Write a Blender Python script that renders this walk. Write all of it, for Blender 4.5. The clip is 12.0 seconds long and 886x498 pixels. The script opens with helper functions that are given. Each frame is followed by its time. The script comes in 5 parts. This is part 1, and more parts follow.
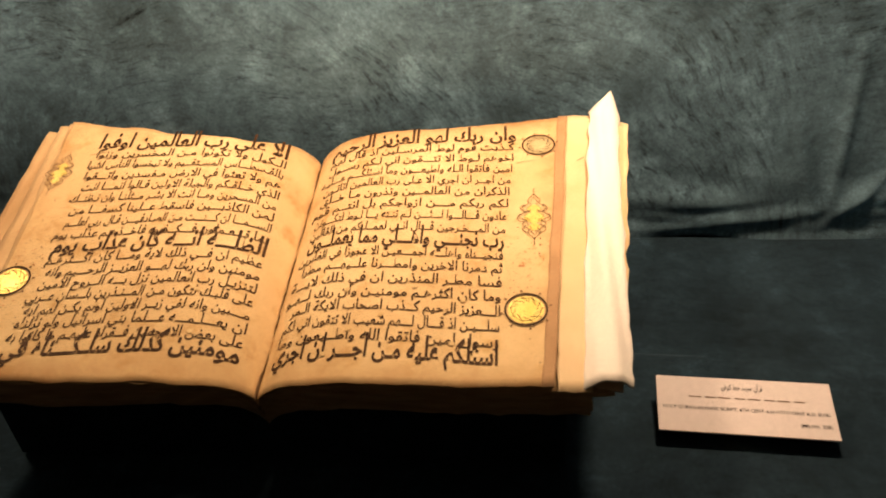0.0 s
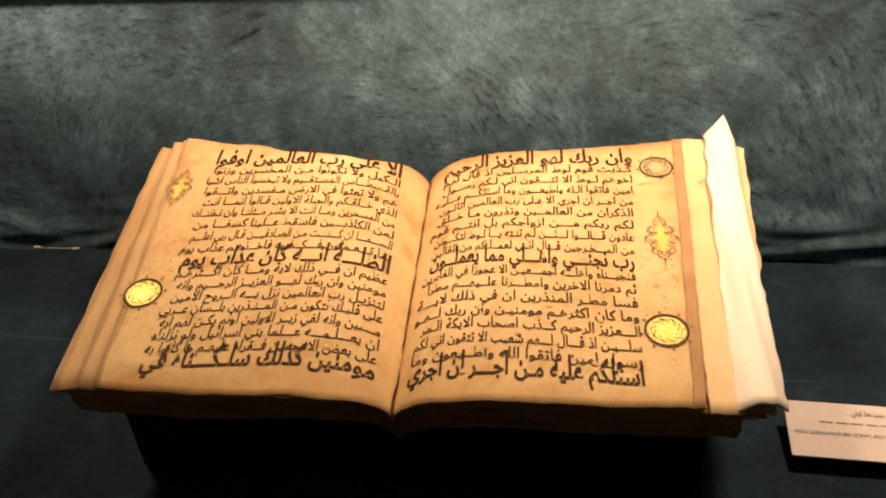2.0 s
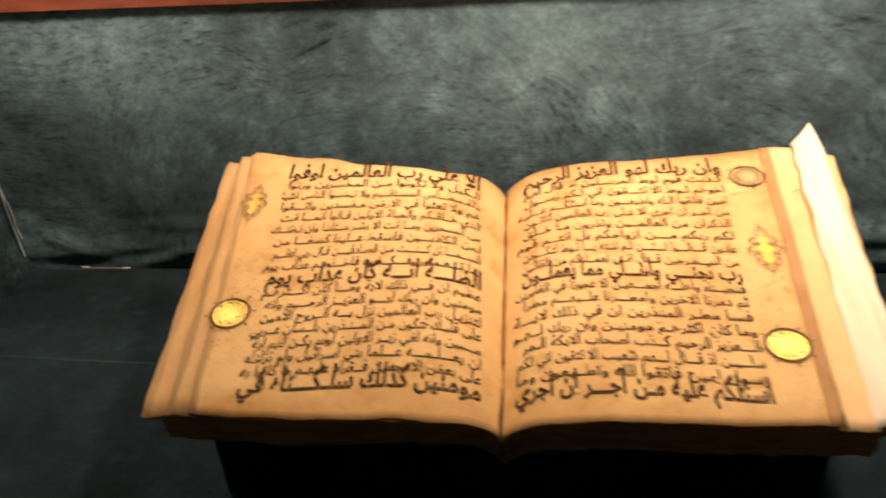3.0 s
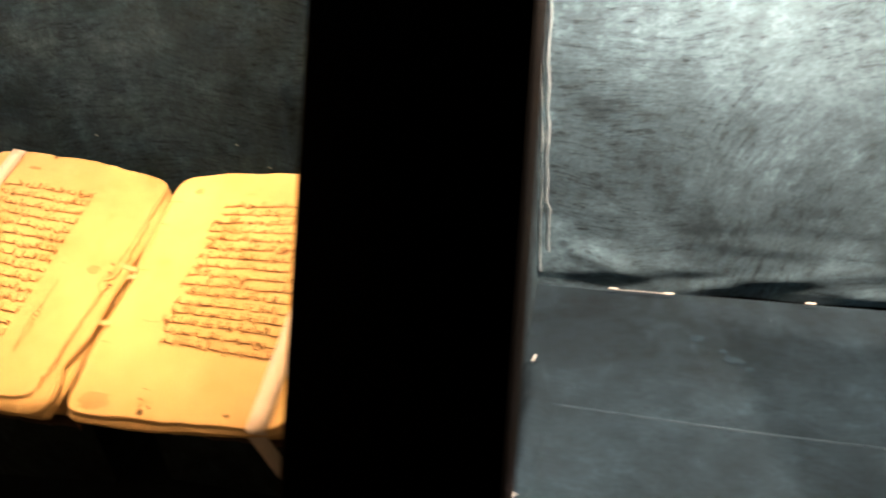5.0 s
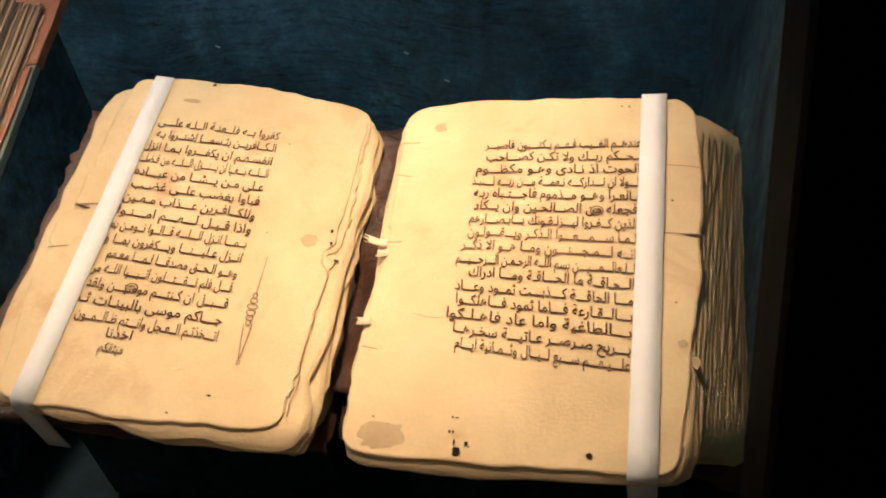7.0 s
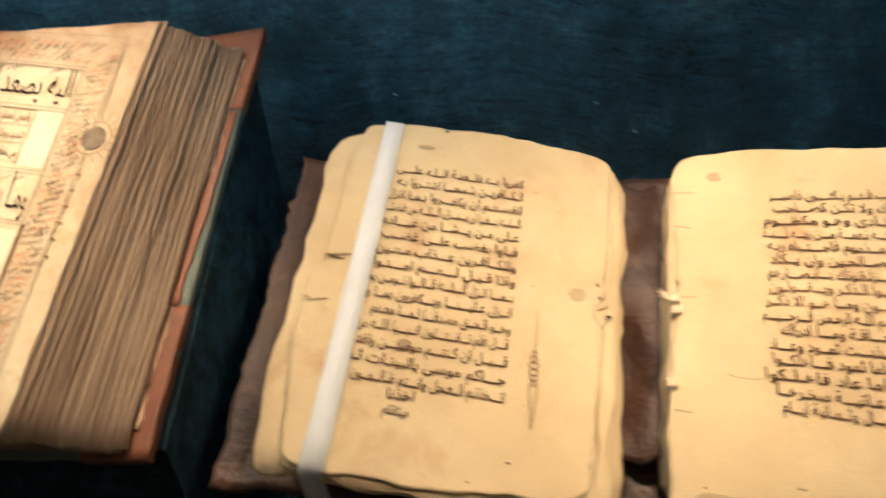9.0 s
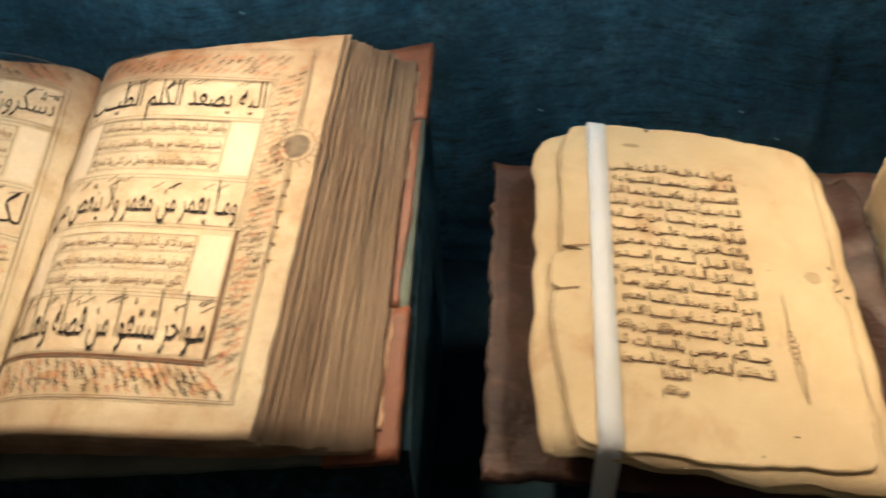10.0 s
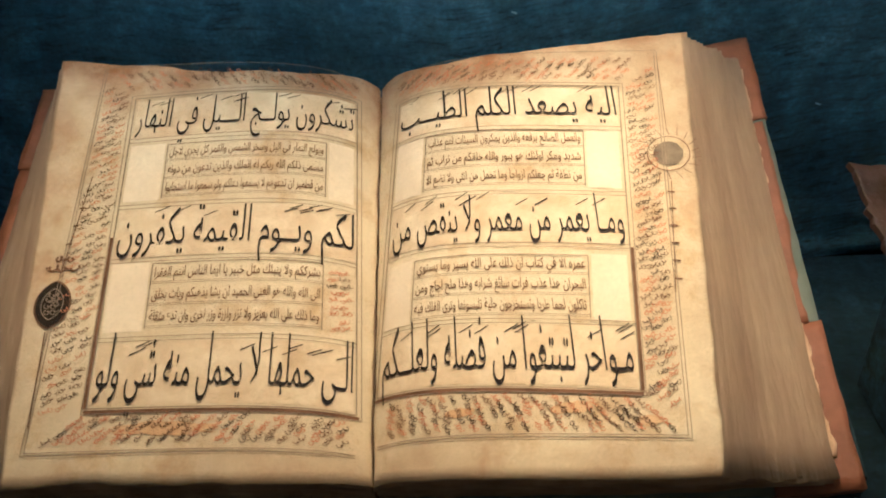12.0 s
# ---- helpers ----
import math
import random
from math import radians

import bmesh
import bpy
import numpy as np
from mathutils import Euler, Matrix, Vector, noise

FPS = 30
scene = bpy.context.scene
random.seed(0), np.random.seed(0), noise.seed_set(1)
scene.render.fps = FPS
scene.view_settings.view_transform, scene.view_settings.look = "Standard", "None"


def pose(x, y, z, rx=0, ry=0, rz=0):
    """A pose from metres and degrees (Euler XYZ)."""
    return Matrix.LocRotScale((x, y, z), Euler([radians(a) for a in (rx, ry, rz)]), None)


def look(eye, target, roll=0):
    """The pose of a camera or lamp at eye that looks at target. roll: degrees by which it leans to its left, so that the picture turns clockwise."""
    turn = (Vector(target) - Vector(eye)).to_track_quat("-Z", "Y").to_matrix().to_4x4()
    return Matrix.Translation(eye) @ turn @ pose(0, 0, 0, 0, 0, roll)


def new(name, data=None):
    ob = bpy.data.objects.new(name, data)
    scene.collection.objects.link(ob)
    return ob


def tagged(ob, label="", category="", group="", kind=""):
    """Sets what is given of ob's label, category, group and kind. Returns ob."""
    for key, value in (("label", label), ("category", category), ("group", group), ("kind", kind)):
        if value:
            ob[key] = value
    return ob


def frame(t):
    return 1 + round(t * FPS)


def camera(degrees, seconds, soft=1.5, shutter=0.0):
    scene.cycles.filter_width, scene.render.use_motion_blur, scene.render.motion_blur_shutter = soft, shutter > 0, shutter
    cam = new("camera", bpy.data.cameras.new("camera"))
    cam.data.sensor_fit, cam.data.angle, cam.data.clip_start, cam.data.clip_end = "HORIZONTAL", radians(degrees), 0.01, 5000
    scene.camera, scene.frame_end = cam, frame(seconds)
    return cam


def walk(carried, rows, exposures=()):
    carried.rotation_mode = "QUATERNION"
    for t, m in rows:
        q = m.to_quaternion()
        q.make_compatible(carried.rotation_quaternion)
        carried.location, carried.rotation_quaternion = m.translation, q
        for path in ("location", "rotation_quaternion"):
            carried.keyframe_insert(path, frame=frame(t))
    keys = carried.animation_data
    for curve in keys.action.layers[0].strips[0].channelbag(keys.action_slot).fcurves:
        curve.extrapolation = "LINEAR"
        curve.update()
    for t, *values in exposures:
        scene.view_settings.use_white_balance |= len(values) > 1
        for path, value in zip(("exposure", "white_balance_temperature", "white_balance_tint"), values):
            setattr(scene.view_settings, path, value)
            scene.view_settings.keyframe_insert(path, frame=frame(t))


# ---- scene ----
cam = camera(58.0, 12.0, soft=1.9, shutter=0.45)
PATH = [
    (0, (0.189, -0.44, 1.373), (-0.064, 1.189, 0.24), -4.7),
    (0.5, (0.173, -0.44, 1.372), (-0.087, 1.186, 0.238), -5.0),
    (1, (0.155, -0.44, 1.372), (-0.113, 1.186, 0.238), -5.2),
    (1.5, (0.137, -0.442, 1.373), (-0.149, 1.186, 0.247), -5.3),
    (2, (0.116, -0.452, 1.375), (-0.168, 1.208, 0.297), -4.2),
    (2.5, (0.09, -0.453, 1.371), (-0.15, 1.233, 0.322), -3.5),
    (2.7, (0.078, -0.455, 1.367), (-0.155, 1.242, 0.334), -3.6),
    (4.3, (-0.166, -0.34, 1.385), (-0.811, 1.142, 0.207), -7.8),
    (4.5, (-0.200, -0.353, 1.353), (-0.885, 1.181, 0.268), -4.1),
    (5, (-0.377, -0.358, 1.353), (-0.79, 1.252, 0.24), -4.1),
    (5.2, (-0.413, -0.357, 1.350), (-0.788, 1.249, 0.217), -4.2),
    (5.5, (-0.448, -0.361, 1.34), (-0.796, 1.238, 0.19), -3.8),
    (6, (-0.5, -0.335, 1.323), (-0.861, 1.189, 0.08), -4.7),
    (6.5, (-0.536, -0.292, 1.324), (-0.895, 1.164, 0.001), -5.9),
    (6.7, (-0.542, -0.281, 1.324), (-0.888, 1.16, -0.019), -6.1),
    (8.3, (-0.601, -0.275, 1.323), (-0.903, 1.167, -0.029), -5.1),
    (8.5, (-0.609, -0.273, 1.322), (-0.967, 1.171, -0.015), -5.8),
    (9, (-0.668, -0.282, 1.318), (-0.977, 1.254, 0.075), -4.4),
    (9.5, (-0.72, -0.299, 1.307), (-0.992, 1.32, 0.165), -5.7),
    (10, (-0.774, -0.313, 1.304), (-1.01, 1.32, 0.174), -4.3),
    (10.5, (-0.829, -0.282, 1.301), (-1.203, 1.285, 0.114), -4.3),
    (11, (-0.873, -0.266, 1.31), (-1.334, 1.253, 0.094), -5.2),
    (11.5, (-0.917, -0.28, 1.313), (-1.251, 1.281, 0.108), -5.9),
    (12, (-0.951, -0.301, 1.312), (-1.126, 1.324, 0.159), -5.5),
]

EXPOSURES = [(0, -0.26, 6300, 12), (2.7, -0.28, 6300, 12), (4.3, 1.05, 6000, 14), (4.8, 1.85, 5800, 18), (5.2, 1.95, 6200, 18), (5.6, 1.5, 8200, 6),
             (6.0, 1.5, 7600, 14), (6.3, 1.42, 5200, 14), (6.6, 1.4, 3950, 8), (8.3, 1.32, 3650, -3), (12, 1.15, 3560, -5)]
walk(cam, [(t, look(eye, target, roll)) for t, eye, target, roll in PATH], EXPOSURES)

# ---- levels of the double vitrine ----
FLOOR_Z = 0.985          # cloth deck inside
BACK_Y = 0.137           # cloth back
LEFT_A, RIGHT_A = -0.432, 0.475
LEFT_B, RIGHT_B = -1.46, -0.484
SLOPE = radians(57)
GN = Vector((0, -math.sin(SLOPE), math.cos(SLOPE)))      # out of the sloping glass
GU = Vector((0, math.cos(SLOPE), math.sin(SLOPE)))       # up along it
G0 = Vector((0, -0.095, 1.166))


def glass_y(z):
    return G0.y + (z - G0.z) / math.tan(SLOPE)


# ---- light ----
world = bpy.data.worlds.new("world")
scene.world = world
world.use_nodes = True
world.node_tree.nodes["Background"].inputs[0].default_value = (0.10, 0.13, 0.16, 1)
world.node_tree.nodes["Background"].inputs[1].default_value = 0.005

LAMP_Z = 1.395
WARM, AMBER = (1.0, 0.69, 0.42), (1.0, 0.46, 0.135)
LAMPS = [(-0.31, 0.030, 1.25, 178, WARM, 0, 0.10), (0.03, 0.042, 1.55, 178, WARM, 0, 0.12), (0.30, 0.034, 1.9, 178, WARM, 0, 0.12),
         (-0.625, 0.005, 0.138, 80, AMBER, 0, -0.11), (-0.92, 0.015, 0.185, 84, AMBER, 0, -0.11), (-1.13, 0.01, 0.062, 76, AMBER, 0, -0.11)]      # x, y, watts, spread, colour, aim
for x, y, watts, spread, colour, aim_x, aim_y in LAMPS:
    lamp = bpy.data.lights.new("case_lamp", "AREA")
    lamp.shape, lamp.size, lamp.energy, lamp.color, lamp.spread = "DISK", 0.05, watts, colour, radians(spread)
    ob = new("case_lamp", lamp)
    ob.matrix_world = look((x, y, LAMP_Z - 0.012), (x + aim_x, y + aim_y, 1.0))



# ---- materials ----
def material(name, rough=0.8, metal=0.0, **extra):
    m = bpy.data.materials.new(name)
    m.use_nodes = True
    b = m.node_tree.nodes["Principled BSDF"]
    b.inputs["Roughness"].default_value, b.inputs["Metallic"].default_value = rough, metal
    for k, v in extra.items():
        b.inputs[k.replace("_", " ")].default_value = v
    return m, m.node_tree, b


def node(tree, kind, **values):
    n = tree.nodes.new(kind)
    for k, v in values.items():
        n.inputs[k.replace("_", " ")].default_value = v
    return n


def ramp(tree, src, stops):
    r = tree.nodes.new("ShaderNodeValToRGB")
    while len(r.color_ramp.elements) < len(stops):
        r.color_ramp.elements.new(0.5)
    for e, (p, c) in zip(r.color_ramp.elements, stops):
        e.position, e.color = p, (*c, 1)
    tree.links.new(src, r.inputs[0])
    return r


def mix(tree, fac, a, b, mode="MIX"):
    m = tree.nodes.new("ShaderNodeMix")
    m.data_type, m.blend_type = "RGBA", mode
    for sock, v in ((m.inputs[0], fac), (m.inputs[6], a), (m.inputs[7], b)):
        if isinstance(v, (int, float)):
            sock.default_value = v
        elif isinstance(v, tuple):
            sock.default_value = (*v, 1)
        else:
            tree.links.new(v, sock)
    return m.outputs[2]


def noise_of(tree, scale, detail=4.0, rough=0.55, stretch=None, distortion=0.0):
    co = tree.nodes.new("ShaderNodeTexCoord")
    n = node(tree, "ShaderNodeTexNoise", Scale=scale, Detail=detail, Roughness=rough, Distortion=distortion)
    src = co.outputs["Object"]
    if stretch:
        mp = tree.nodes.new("ShaderNodeMapping")
        mp.inputs["Scale"].default_value = stretch[:3]
        if len(stretch) > 3:
            mp.inputs["Rotation"].default_value = stretch[3]
        tree.links.new(src, mp.inputs[0])
        src = mp.outputs[0]
    tree.links.new(src, n.inputs[0])
    return n.outputs[0]


def bump(tree, b, src, strength, distance):
    n = node(tree, "ShaderNodeBump", Strength=strength, Distance=distance)
    tree.links.new(src, n.inputs["Height"])
    tree.links.new(n.outputs[0], b.inputs["Normal"])


def grained(name, dark, light, scale, rough=0.8, metal=0.0, fine=600, bump_d=0.0003, bump_s=0.5, stretch=None, stain=None, stain_scale=25, **extra):
    m, t, b = material(name, rough, metal, **extra)
    big = ramp(t, noise_of(t, scale, 6, 0.6, stretch), [(0.3, dark), (0.7, light)]).outputs[0]
    small = noise_of(t, fine, 3, 0.6, stretch)
    grey = ramp(t, small, [(0.25, (0.90,) * 3), (0.75, (1.05,) * 3)]).outputs[0]
    col = mix(t, 1.0, big, grey, "MULTIPLY")
    if stain:
        mask = ramp(t, noise_of(t, stain_scale, 5, 0.65, None, 0.6), [(0.56, (0, 0, 0)), (0.74, (1, 1, 1))]).outputs[0]
        col = mix(t, mask, col, stain)
    t.links.new(col, b.inputs["Base Color"])
    bump(t, b, small, bump_s, bump_d)
    return m


PAPER = grained("old_paper", (0.66, 0.46, 0.25), (0.80, 0.61, 0.37), 14, 0.85, fine=900, stain=(0.60, 0.40, 0.20), bump_d=0.0002, Specular_IOR_Level=0.15)
PAPER_EDGE = grained("browned_paper", (0.42, 0.25, 0.11), (0.66, 0.45, 0.23), 30, 0.9, fine=1200, stretch=(1, 0.2, 6))
PAPER_CREAM = grained("cream_paper", (0.66, 0.52, 0.32), (0.80, 0.68, 0.46), 12, 0.85, fine=900, stain=(0.58, 0.44, 0.25), bump_d=0.0002, Specular_IOR_Level=0.15)
PAPER_TAN = grained("tan_paper", (0.60, 0.470, 0.235), (0.78, 0.652, 0.36), 18, 0.88, fine=800, stain=(0.50, 0.33, 0.15), bump_d=0.0004, Specular_IOR_Level=0.15)


def aged(name, dark, light, toned, u_edge, v_low, v_top, reach):
    """Page paper, browned along its outer and upper edges, with foxing."""
    m, t, b = material(name, 0.85)
    b.inputs["Specular IOR Level"].default_value = 0.15
    col = ramp(t, noise_of(t, 13, 6, 0.6), [(0.3, dark), (0.7, light)]).outputs[0]
    foxing = ramp(t, noise_of(t, 38, 6, 0.7), [(0.52, (1, 1, 1)), (0.72, (0.76, 0.64, 0.47))]).outputs[0]
    col = mix(t, 1.0, col, foxing, "MULTIPLY")
    co = t.nodes.new("ShaderNodeTexCoord")
    xyz = t.nodes.new("ShaderNodeSeparateXYZ")
    t.links.new(co.outputs["Object"], xyz.inputs[0])

    def calc(op, a, c):
        n = t.nodes.new("ShaderNodeMath")
        n.operation = op
        for sock, v in zip(n.inputs, (a, c)):
            if isinstance(v, (int, float)):
                sock.default_value = v
            elif v is not None:
                t.links.new(v, sock)
        return n.outputs[0]

    side = calc("SUBTRACT", u_edge, calc("ABSOLUTE", xyz.outputs[0], None))
    inset = calc("MINIMUM", calc("MINIMUM", side, calc("SUBTRACT", v_top, xyz.outputs[1])), calc("SUBTRACT", xyz.outputs[1], v_low))
    rough_edge = calc("ADD", inset, calc("MULTIPLY", calc("SUBTRACT", noise_of(t, 30, 5, 0.65), 0.5), reach * 1.5))
    mask = ramp(t, calc("DIVIDE", rough_edge, reach), [(0.0, (1, 1, 1)), (0.35, (0.55,) * 3), (1.0, (0, 0, 0))]).outputs[0]
    col = mix(t, mask, col, toned)
    fine = noise_of(t, 900, 3, 0.6)
    grain = ramp(t, fine, [(0.25, (0.88,) * 3), (0.75, (1.06,) * 3)]).outputs[0]
    col = mix(t, 1.0, col, grain, "MULTIPLY")
    t.links.new(col, b.inputs["Base Color"])
    bump(t, b, fine, 0.5, 0.0002)
    return m


PAGE_ONE = aged("kufic_page_paper", (0.56, 0.36, 0.165), (0.75, 0.54, 0.285), (0.38, 0.19, 0.070), 0.200, -0.026, 0.236, 0.036)
PAGE_THREE = aged("margin_page_paper", (0.54, 0.445, 0.260), (0.75, 0.655, 0.425), (0.28, 0.145, 0.052), 0.168, -0.030, 0.207, 0.046)
FORE_EDGE = grained("dusty_page_edges", (0.24, 0.160, 0.088), (0.50, 0.375, 0.220), 55, 0.95, fine=1500, stretch=(1, 0.12, 1))
WRAP = grained("pale_guard_paper", (0.84, 0.75, 0.66), (0.90, 0.82, 0.73), 10, 0.9, fine=500)
TAPE = grained("white_cotton_tape", (0.78, 0.80, 0.82), (0.86, 0.88, 0.90), 40, 0.95, fine=1500, bump_d=0.0004)
BAND = grained("brown_paste_strip", (0.36, 0.20, 0.09), (0.46, 0.27, 0.13), 40, 0.85)
INK = grained("brown_black_ink", (0.022, 0.011, 0.006), (0.085, 0.042, 0.019), 60, 0.6, fine=400, Specular_IOR_Level=0.1)
INK_SEPIA = grained("sepia_ink", (0.035, 0.015, 0.006), (0.115, 0.052, 0.020), 60, 0.65, fine=400, Specular_IOR_Level=0.1)
INK_FADED = grained("faded_brown_ink", (0.10, 0.055, 0.025), (0.22, 0.12, 0.055), 70, 0.7, fine=400, Specular_IOR_Level=0.1)
INK_BLACK = grained("black_ink", (0.010, 0.008, 0.007), (0.028, 0.02, 0.016), 60, 0.55, fine=400, Specular_IOR_Level=0.1)
INK_GREY = grained("grey_ruling_ink", (0.18, 0.14, 0.09), (0.34, 0.27, 0.175), 90, 0.8, Specular_IOR_Level=0.1)
INK_RED = grained("red_ochre_ink", (0.42, 0.14, 0.05), (0.55, 0.24, 0.09), 60, 0.8, Specular_IOR_Level=0.1)
WASH = grained("orange_wash", (0.56, 0.36, 0.15), (0.66, 0.48, 0.25), 40, 0.85, Specular_IOR_Level=0.15)
TINT = grained("peach_tinted_paper", (0.56, 0.43, 0.24), (0.74, 0.64, 0.42), 75, 0.85, fine=500, Specular_IOR_Level=0.15)
PATCH = grained("pale_panel_paint", (0.70, 0.60, 0.41), (0.77, 0.68, 0.48), 30, 0.8, Specular_IOR_Level=0.15)
MEDAL = grained("grey_brown_medallion_ink", (0.14, 0.11, 0.075), (0.28, 0.23, 0.15), 160, 0.8, Specular_IOR_Level=0.1)
STAIN = grained("faint_brown_stain", (0.42, 0.32, 0.16), (0.54, 0.43, 0.235), 70, 0.9, Specular_IOR_Level=0.1)
GOLD = grained("gold_leaf", (0.72, 0.50, 0.10), (0.90, 0.70, 0.22), 90, 0.45, 0.5, fine=500)
LEATHER = grained("brown_leather", (0.030, 0.014, 0.007), (0.085, 0.042, 0.022), 30, 0.5, fine=350, bump_d=0.0012, bump_s=0.8, stain=(0.12, 0.065, 0.038), stain_scale=60)
LEATHER_RED = grained("red_brown_leather", (0.17, 0.065, 0.020), (0.29, 0.115, 0.040), 40, 0.55, fine=500, bump_d=0.0006)
BOARD = grained("green_grey_cover_paper", (0.13, 0.16, 0.13), (0.22, 0.25, 0.20), 40, 0.7)
THREAD = grained("cream_thread", (0.46, 0.30, 0.16), (0.62, 0.44, 0.25), 100, 0.9)
CARD = grained("pink_white_card", (0.75, 0.64, 0.61), (0.757, 0.647, 0.617), 10, 0.7, fine=300, bump_d=0.00005)
BLACK = grained("matt_black_wood", (0.0025, 0.0025, 0.0025), (0.0045, 0.0042, 0.0042), 12, 0.85, fine=200, bump_d=0.0001, Specular_IOR_Level=0.04)
RED_WOOD = grained("red_brown_stained_wood", (0.10, 0.025, 0.015), (0.20, 0.06, 0.035), 20, 0.45, stretch=(1, 8, 8))
STEEL = grained("galvanised_steel", (0.72, 0.72, 0.70), (0.86, 0.86, 0.84), 50, 0.45, 0.3)
FRAY = grained("pale_cloth_selvedge", (0.26, 0.36, 0.42), (0.55, 0.68, 0.76), 80, 0.9)
ROOM_WALL = grained("dark_painted_wall", (0.05, 0.055, 0.06), (0.075, 0.08, 0.085), 3, 0.9, fine=60)
ROOM_FLOOR = grained("dark_carpet", (0.03, 0.03, 0.035), (0.06, 0.06, 0.065), 8, 0.95, fine=250)


def velvet(name, base, streak, turn, low, high, centres=(), cloud=(0.48, 1.6)):
    """Dark green-blue napped cloth: straight brush strokes, sweeping round strokes about the centres, and rubbed lighter areas."""
    m, t, b = material(name, 0.92)
    co = t.nodes.new("ShaderNodeTexCoord")

    def vec(op, *args):
        n = t.nodes.new("ShaderNodeVectorMath")
        n.operation = op
        for sock, v in zip(n.inputs, args):
            if isinstance(v, tuple):
                sock.default_value = v
            else:
                t.links.new(v, sock)
        return n

    swirl = node(t, "ShaderNodeTexNoise", Scale=4.5, Detail=2.0)
    t.links.new(co.outputs["Object"], swirl.inputs[0])
    shift = vec("MULTIPLY_ADD", swirl.outputs["Color"], (0.10, 0.10, 0.10), co.outputs["Object"]).outputs[0]
    mp = t.nodes.new("ShaderNodeMapping")
    mp.inputs["Scale"].default_value, mp.inputs["Rotation"].default_value = streak, turn
    t.links.new(shift, mp.inputs[0])
    long_strokes = node(t, "ShaderNodeTexNoise", Scale=105.0, Detail=9.0, Roughness=0.8)
    t.links.new(mp.outputs[0], long_strokes.inputs[0])
    stroke_value = long_strokes.outputs[0]
    for k, (cx, cz) in enumerate(centres):
        d = vec("SUBTRACT", shift, (cx + 0.05, 0.0, cz + 0.05)).outputs[0]
        xyz = t.nodes.new("ShaderNodeSeparateXYZ")
        t.links.new(d, xyz.inputs[0])
        angle = t.nodes.new("ShaderNodeMath")
        angle.operation = "ARCTAN2"
        t.links.new(xyz.outputs[2], angle.inputs[0])
        t.links.new(xyz.outputs[0], angle.inputs[1])
        flat_d = vec("MULTIPLY", d, (1.0, 0.0, 1.0)).outputs[0]
        radius = vec("LENGTH", flat_d).outputs["Value"]
        polar = t.nodes.new("ShaderNodeCombineXYZ")
        t.links.new(radius, polar.inputs[0])
        t.links.new(angle.outputs[0], polar.inputs[1])
        polar_scaled = vec("MULTIPLY", polar.outputs[0], (190.0, 9.0, 1.0)).outputs[0]
        sweep = node(t, "ShaderNodeTexNoise", Scale=1.0, Detail=8.0, Roughness=0.72, Distortion=0.25)
        t.links.new(polar_scaled, sweep.inputs[0])
        where = ramp(t, noise_of(t, 4.2 + 1.7 * k, 3, 0.6, (1, 1, 1, (0.3 + k, 0.2, 0.5 * k))), [(0.42, (0, 0, 0)), (0.56, (1, 1, 1))]).outputs[0]
        near = ramp(t, radius, [(0.22, (1, 1, 1)), (0.34, (0, 0, 0))]).outputs[0]
        where = mix(t, 1.0, where, near, "MULTIPLY")
        stroke_value = mix(t, where, stroke_value, sweep.outputs[0])
    strokes_c = ramp(t, stroke_value, [(0.36, (low,) * 3), (0.47, (0.92,) * 3), (0.70, (high,) * 3)]).outputs[0]
    patches = ramp(t, noise_of(t, 7.0, 4, 0.6), [(0.38, (0.40,) * 3), (0.56, (1, 1, 1))]).outputs[0]
    strokes_c = mix(t, patches, (0.95, 0.95, 0.95), strokes_c)
    clouds = ramp(t, noise_of(t, 5.0, 5, 0.62, None, 0.3), [(0.30, (cloud[0],) * 3), (0.70, (cloud[1],) * 3)]).outputs[0]
    rubbed = ramp(t, noise_of(t, 34, 7, 0.8), [(0.38, (0.65,) * 3), (0.55, (1.0,) * 3), (0.72, (1.8,) * 3)]).outputs[0]
    fine = noise_of(t, 420, 3, 0.7)
    grain = ramp(t, fine, [(0.25, (0.75,) * 3), (0.75, (1.25,) * 3)]).outputs[0]
    col = mix(t, 1.0, base, strokes_c, "MULTIPLY")
    for layer in (clouds, rubbed, grain):
        col = mix(t, 1.0, col, layer, "MULTIPLY")
    t.links.new(col, b.inputs["Base Color"])
    b.inputs["Specular IOR Level"].default_value = 0.15
    bump(t, b, fine, 0.35, 0.0006)
    return m


# lit copy of the lining cloth: base raised to brighten the first back
VELVET_BACK = velvet("napped_cloth_back", (0.086, 0.146, 0.192), (0.50, 2.0, 2.5), (0, radians(6), 0), 0.16, 1.5, ((0.14, 0.98), (-0.10, 1.00)), (0.30, 1.7))
# same cloth with a darker base, for the weaker light on the second back
VELVET_BACK_DIM = velvet("napped_cloth_back_teal", (0.066, 0.122, 0.172), (0.40, 2.0, 2.5), (0, radians(4), 0), 0.30, 1.5, (), (0.16, 1.9))
# end-wall copy of the lining cloth, its shade put into a darker base
VELVET_SIDE_SHADED = velvet("napped_cloth_side", (0.030, 0.055, 0.074), (1.0, 0.9, 0.7), (radians(30), 0, 0), 0.35, 2.0, (), (0.30, 2.2))
# smoother deck cloth; its dark base also carries the deck's weaker light
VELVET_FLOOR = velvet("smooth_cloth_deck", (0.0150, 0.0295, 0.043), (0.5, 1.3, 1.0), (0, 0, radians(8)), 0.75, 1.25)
GLASS, gt, gb = material("clear_glass", 0.0, 0.0, Transmission_Weight=1.0, IOR=1.2)
gb.inputs["Base Color"].default_value = (0.985, 0.992, 0.99, 1)
LED, lt, lb = material("warm_lamp_lens", 0.5)
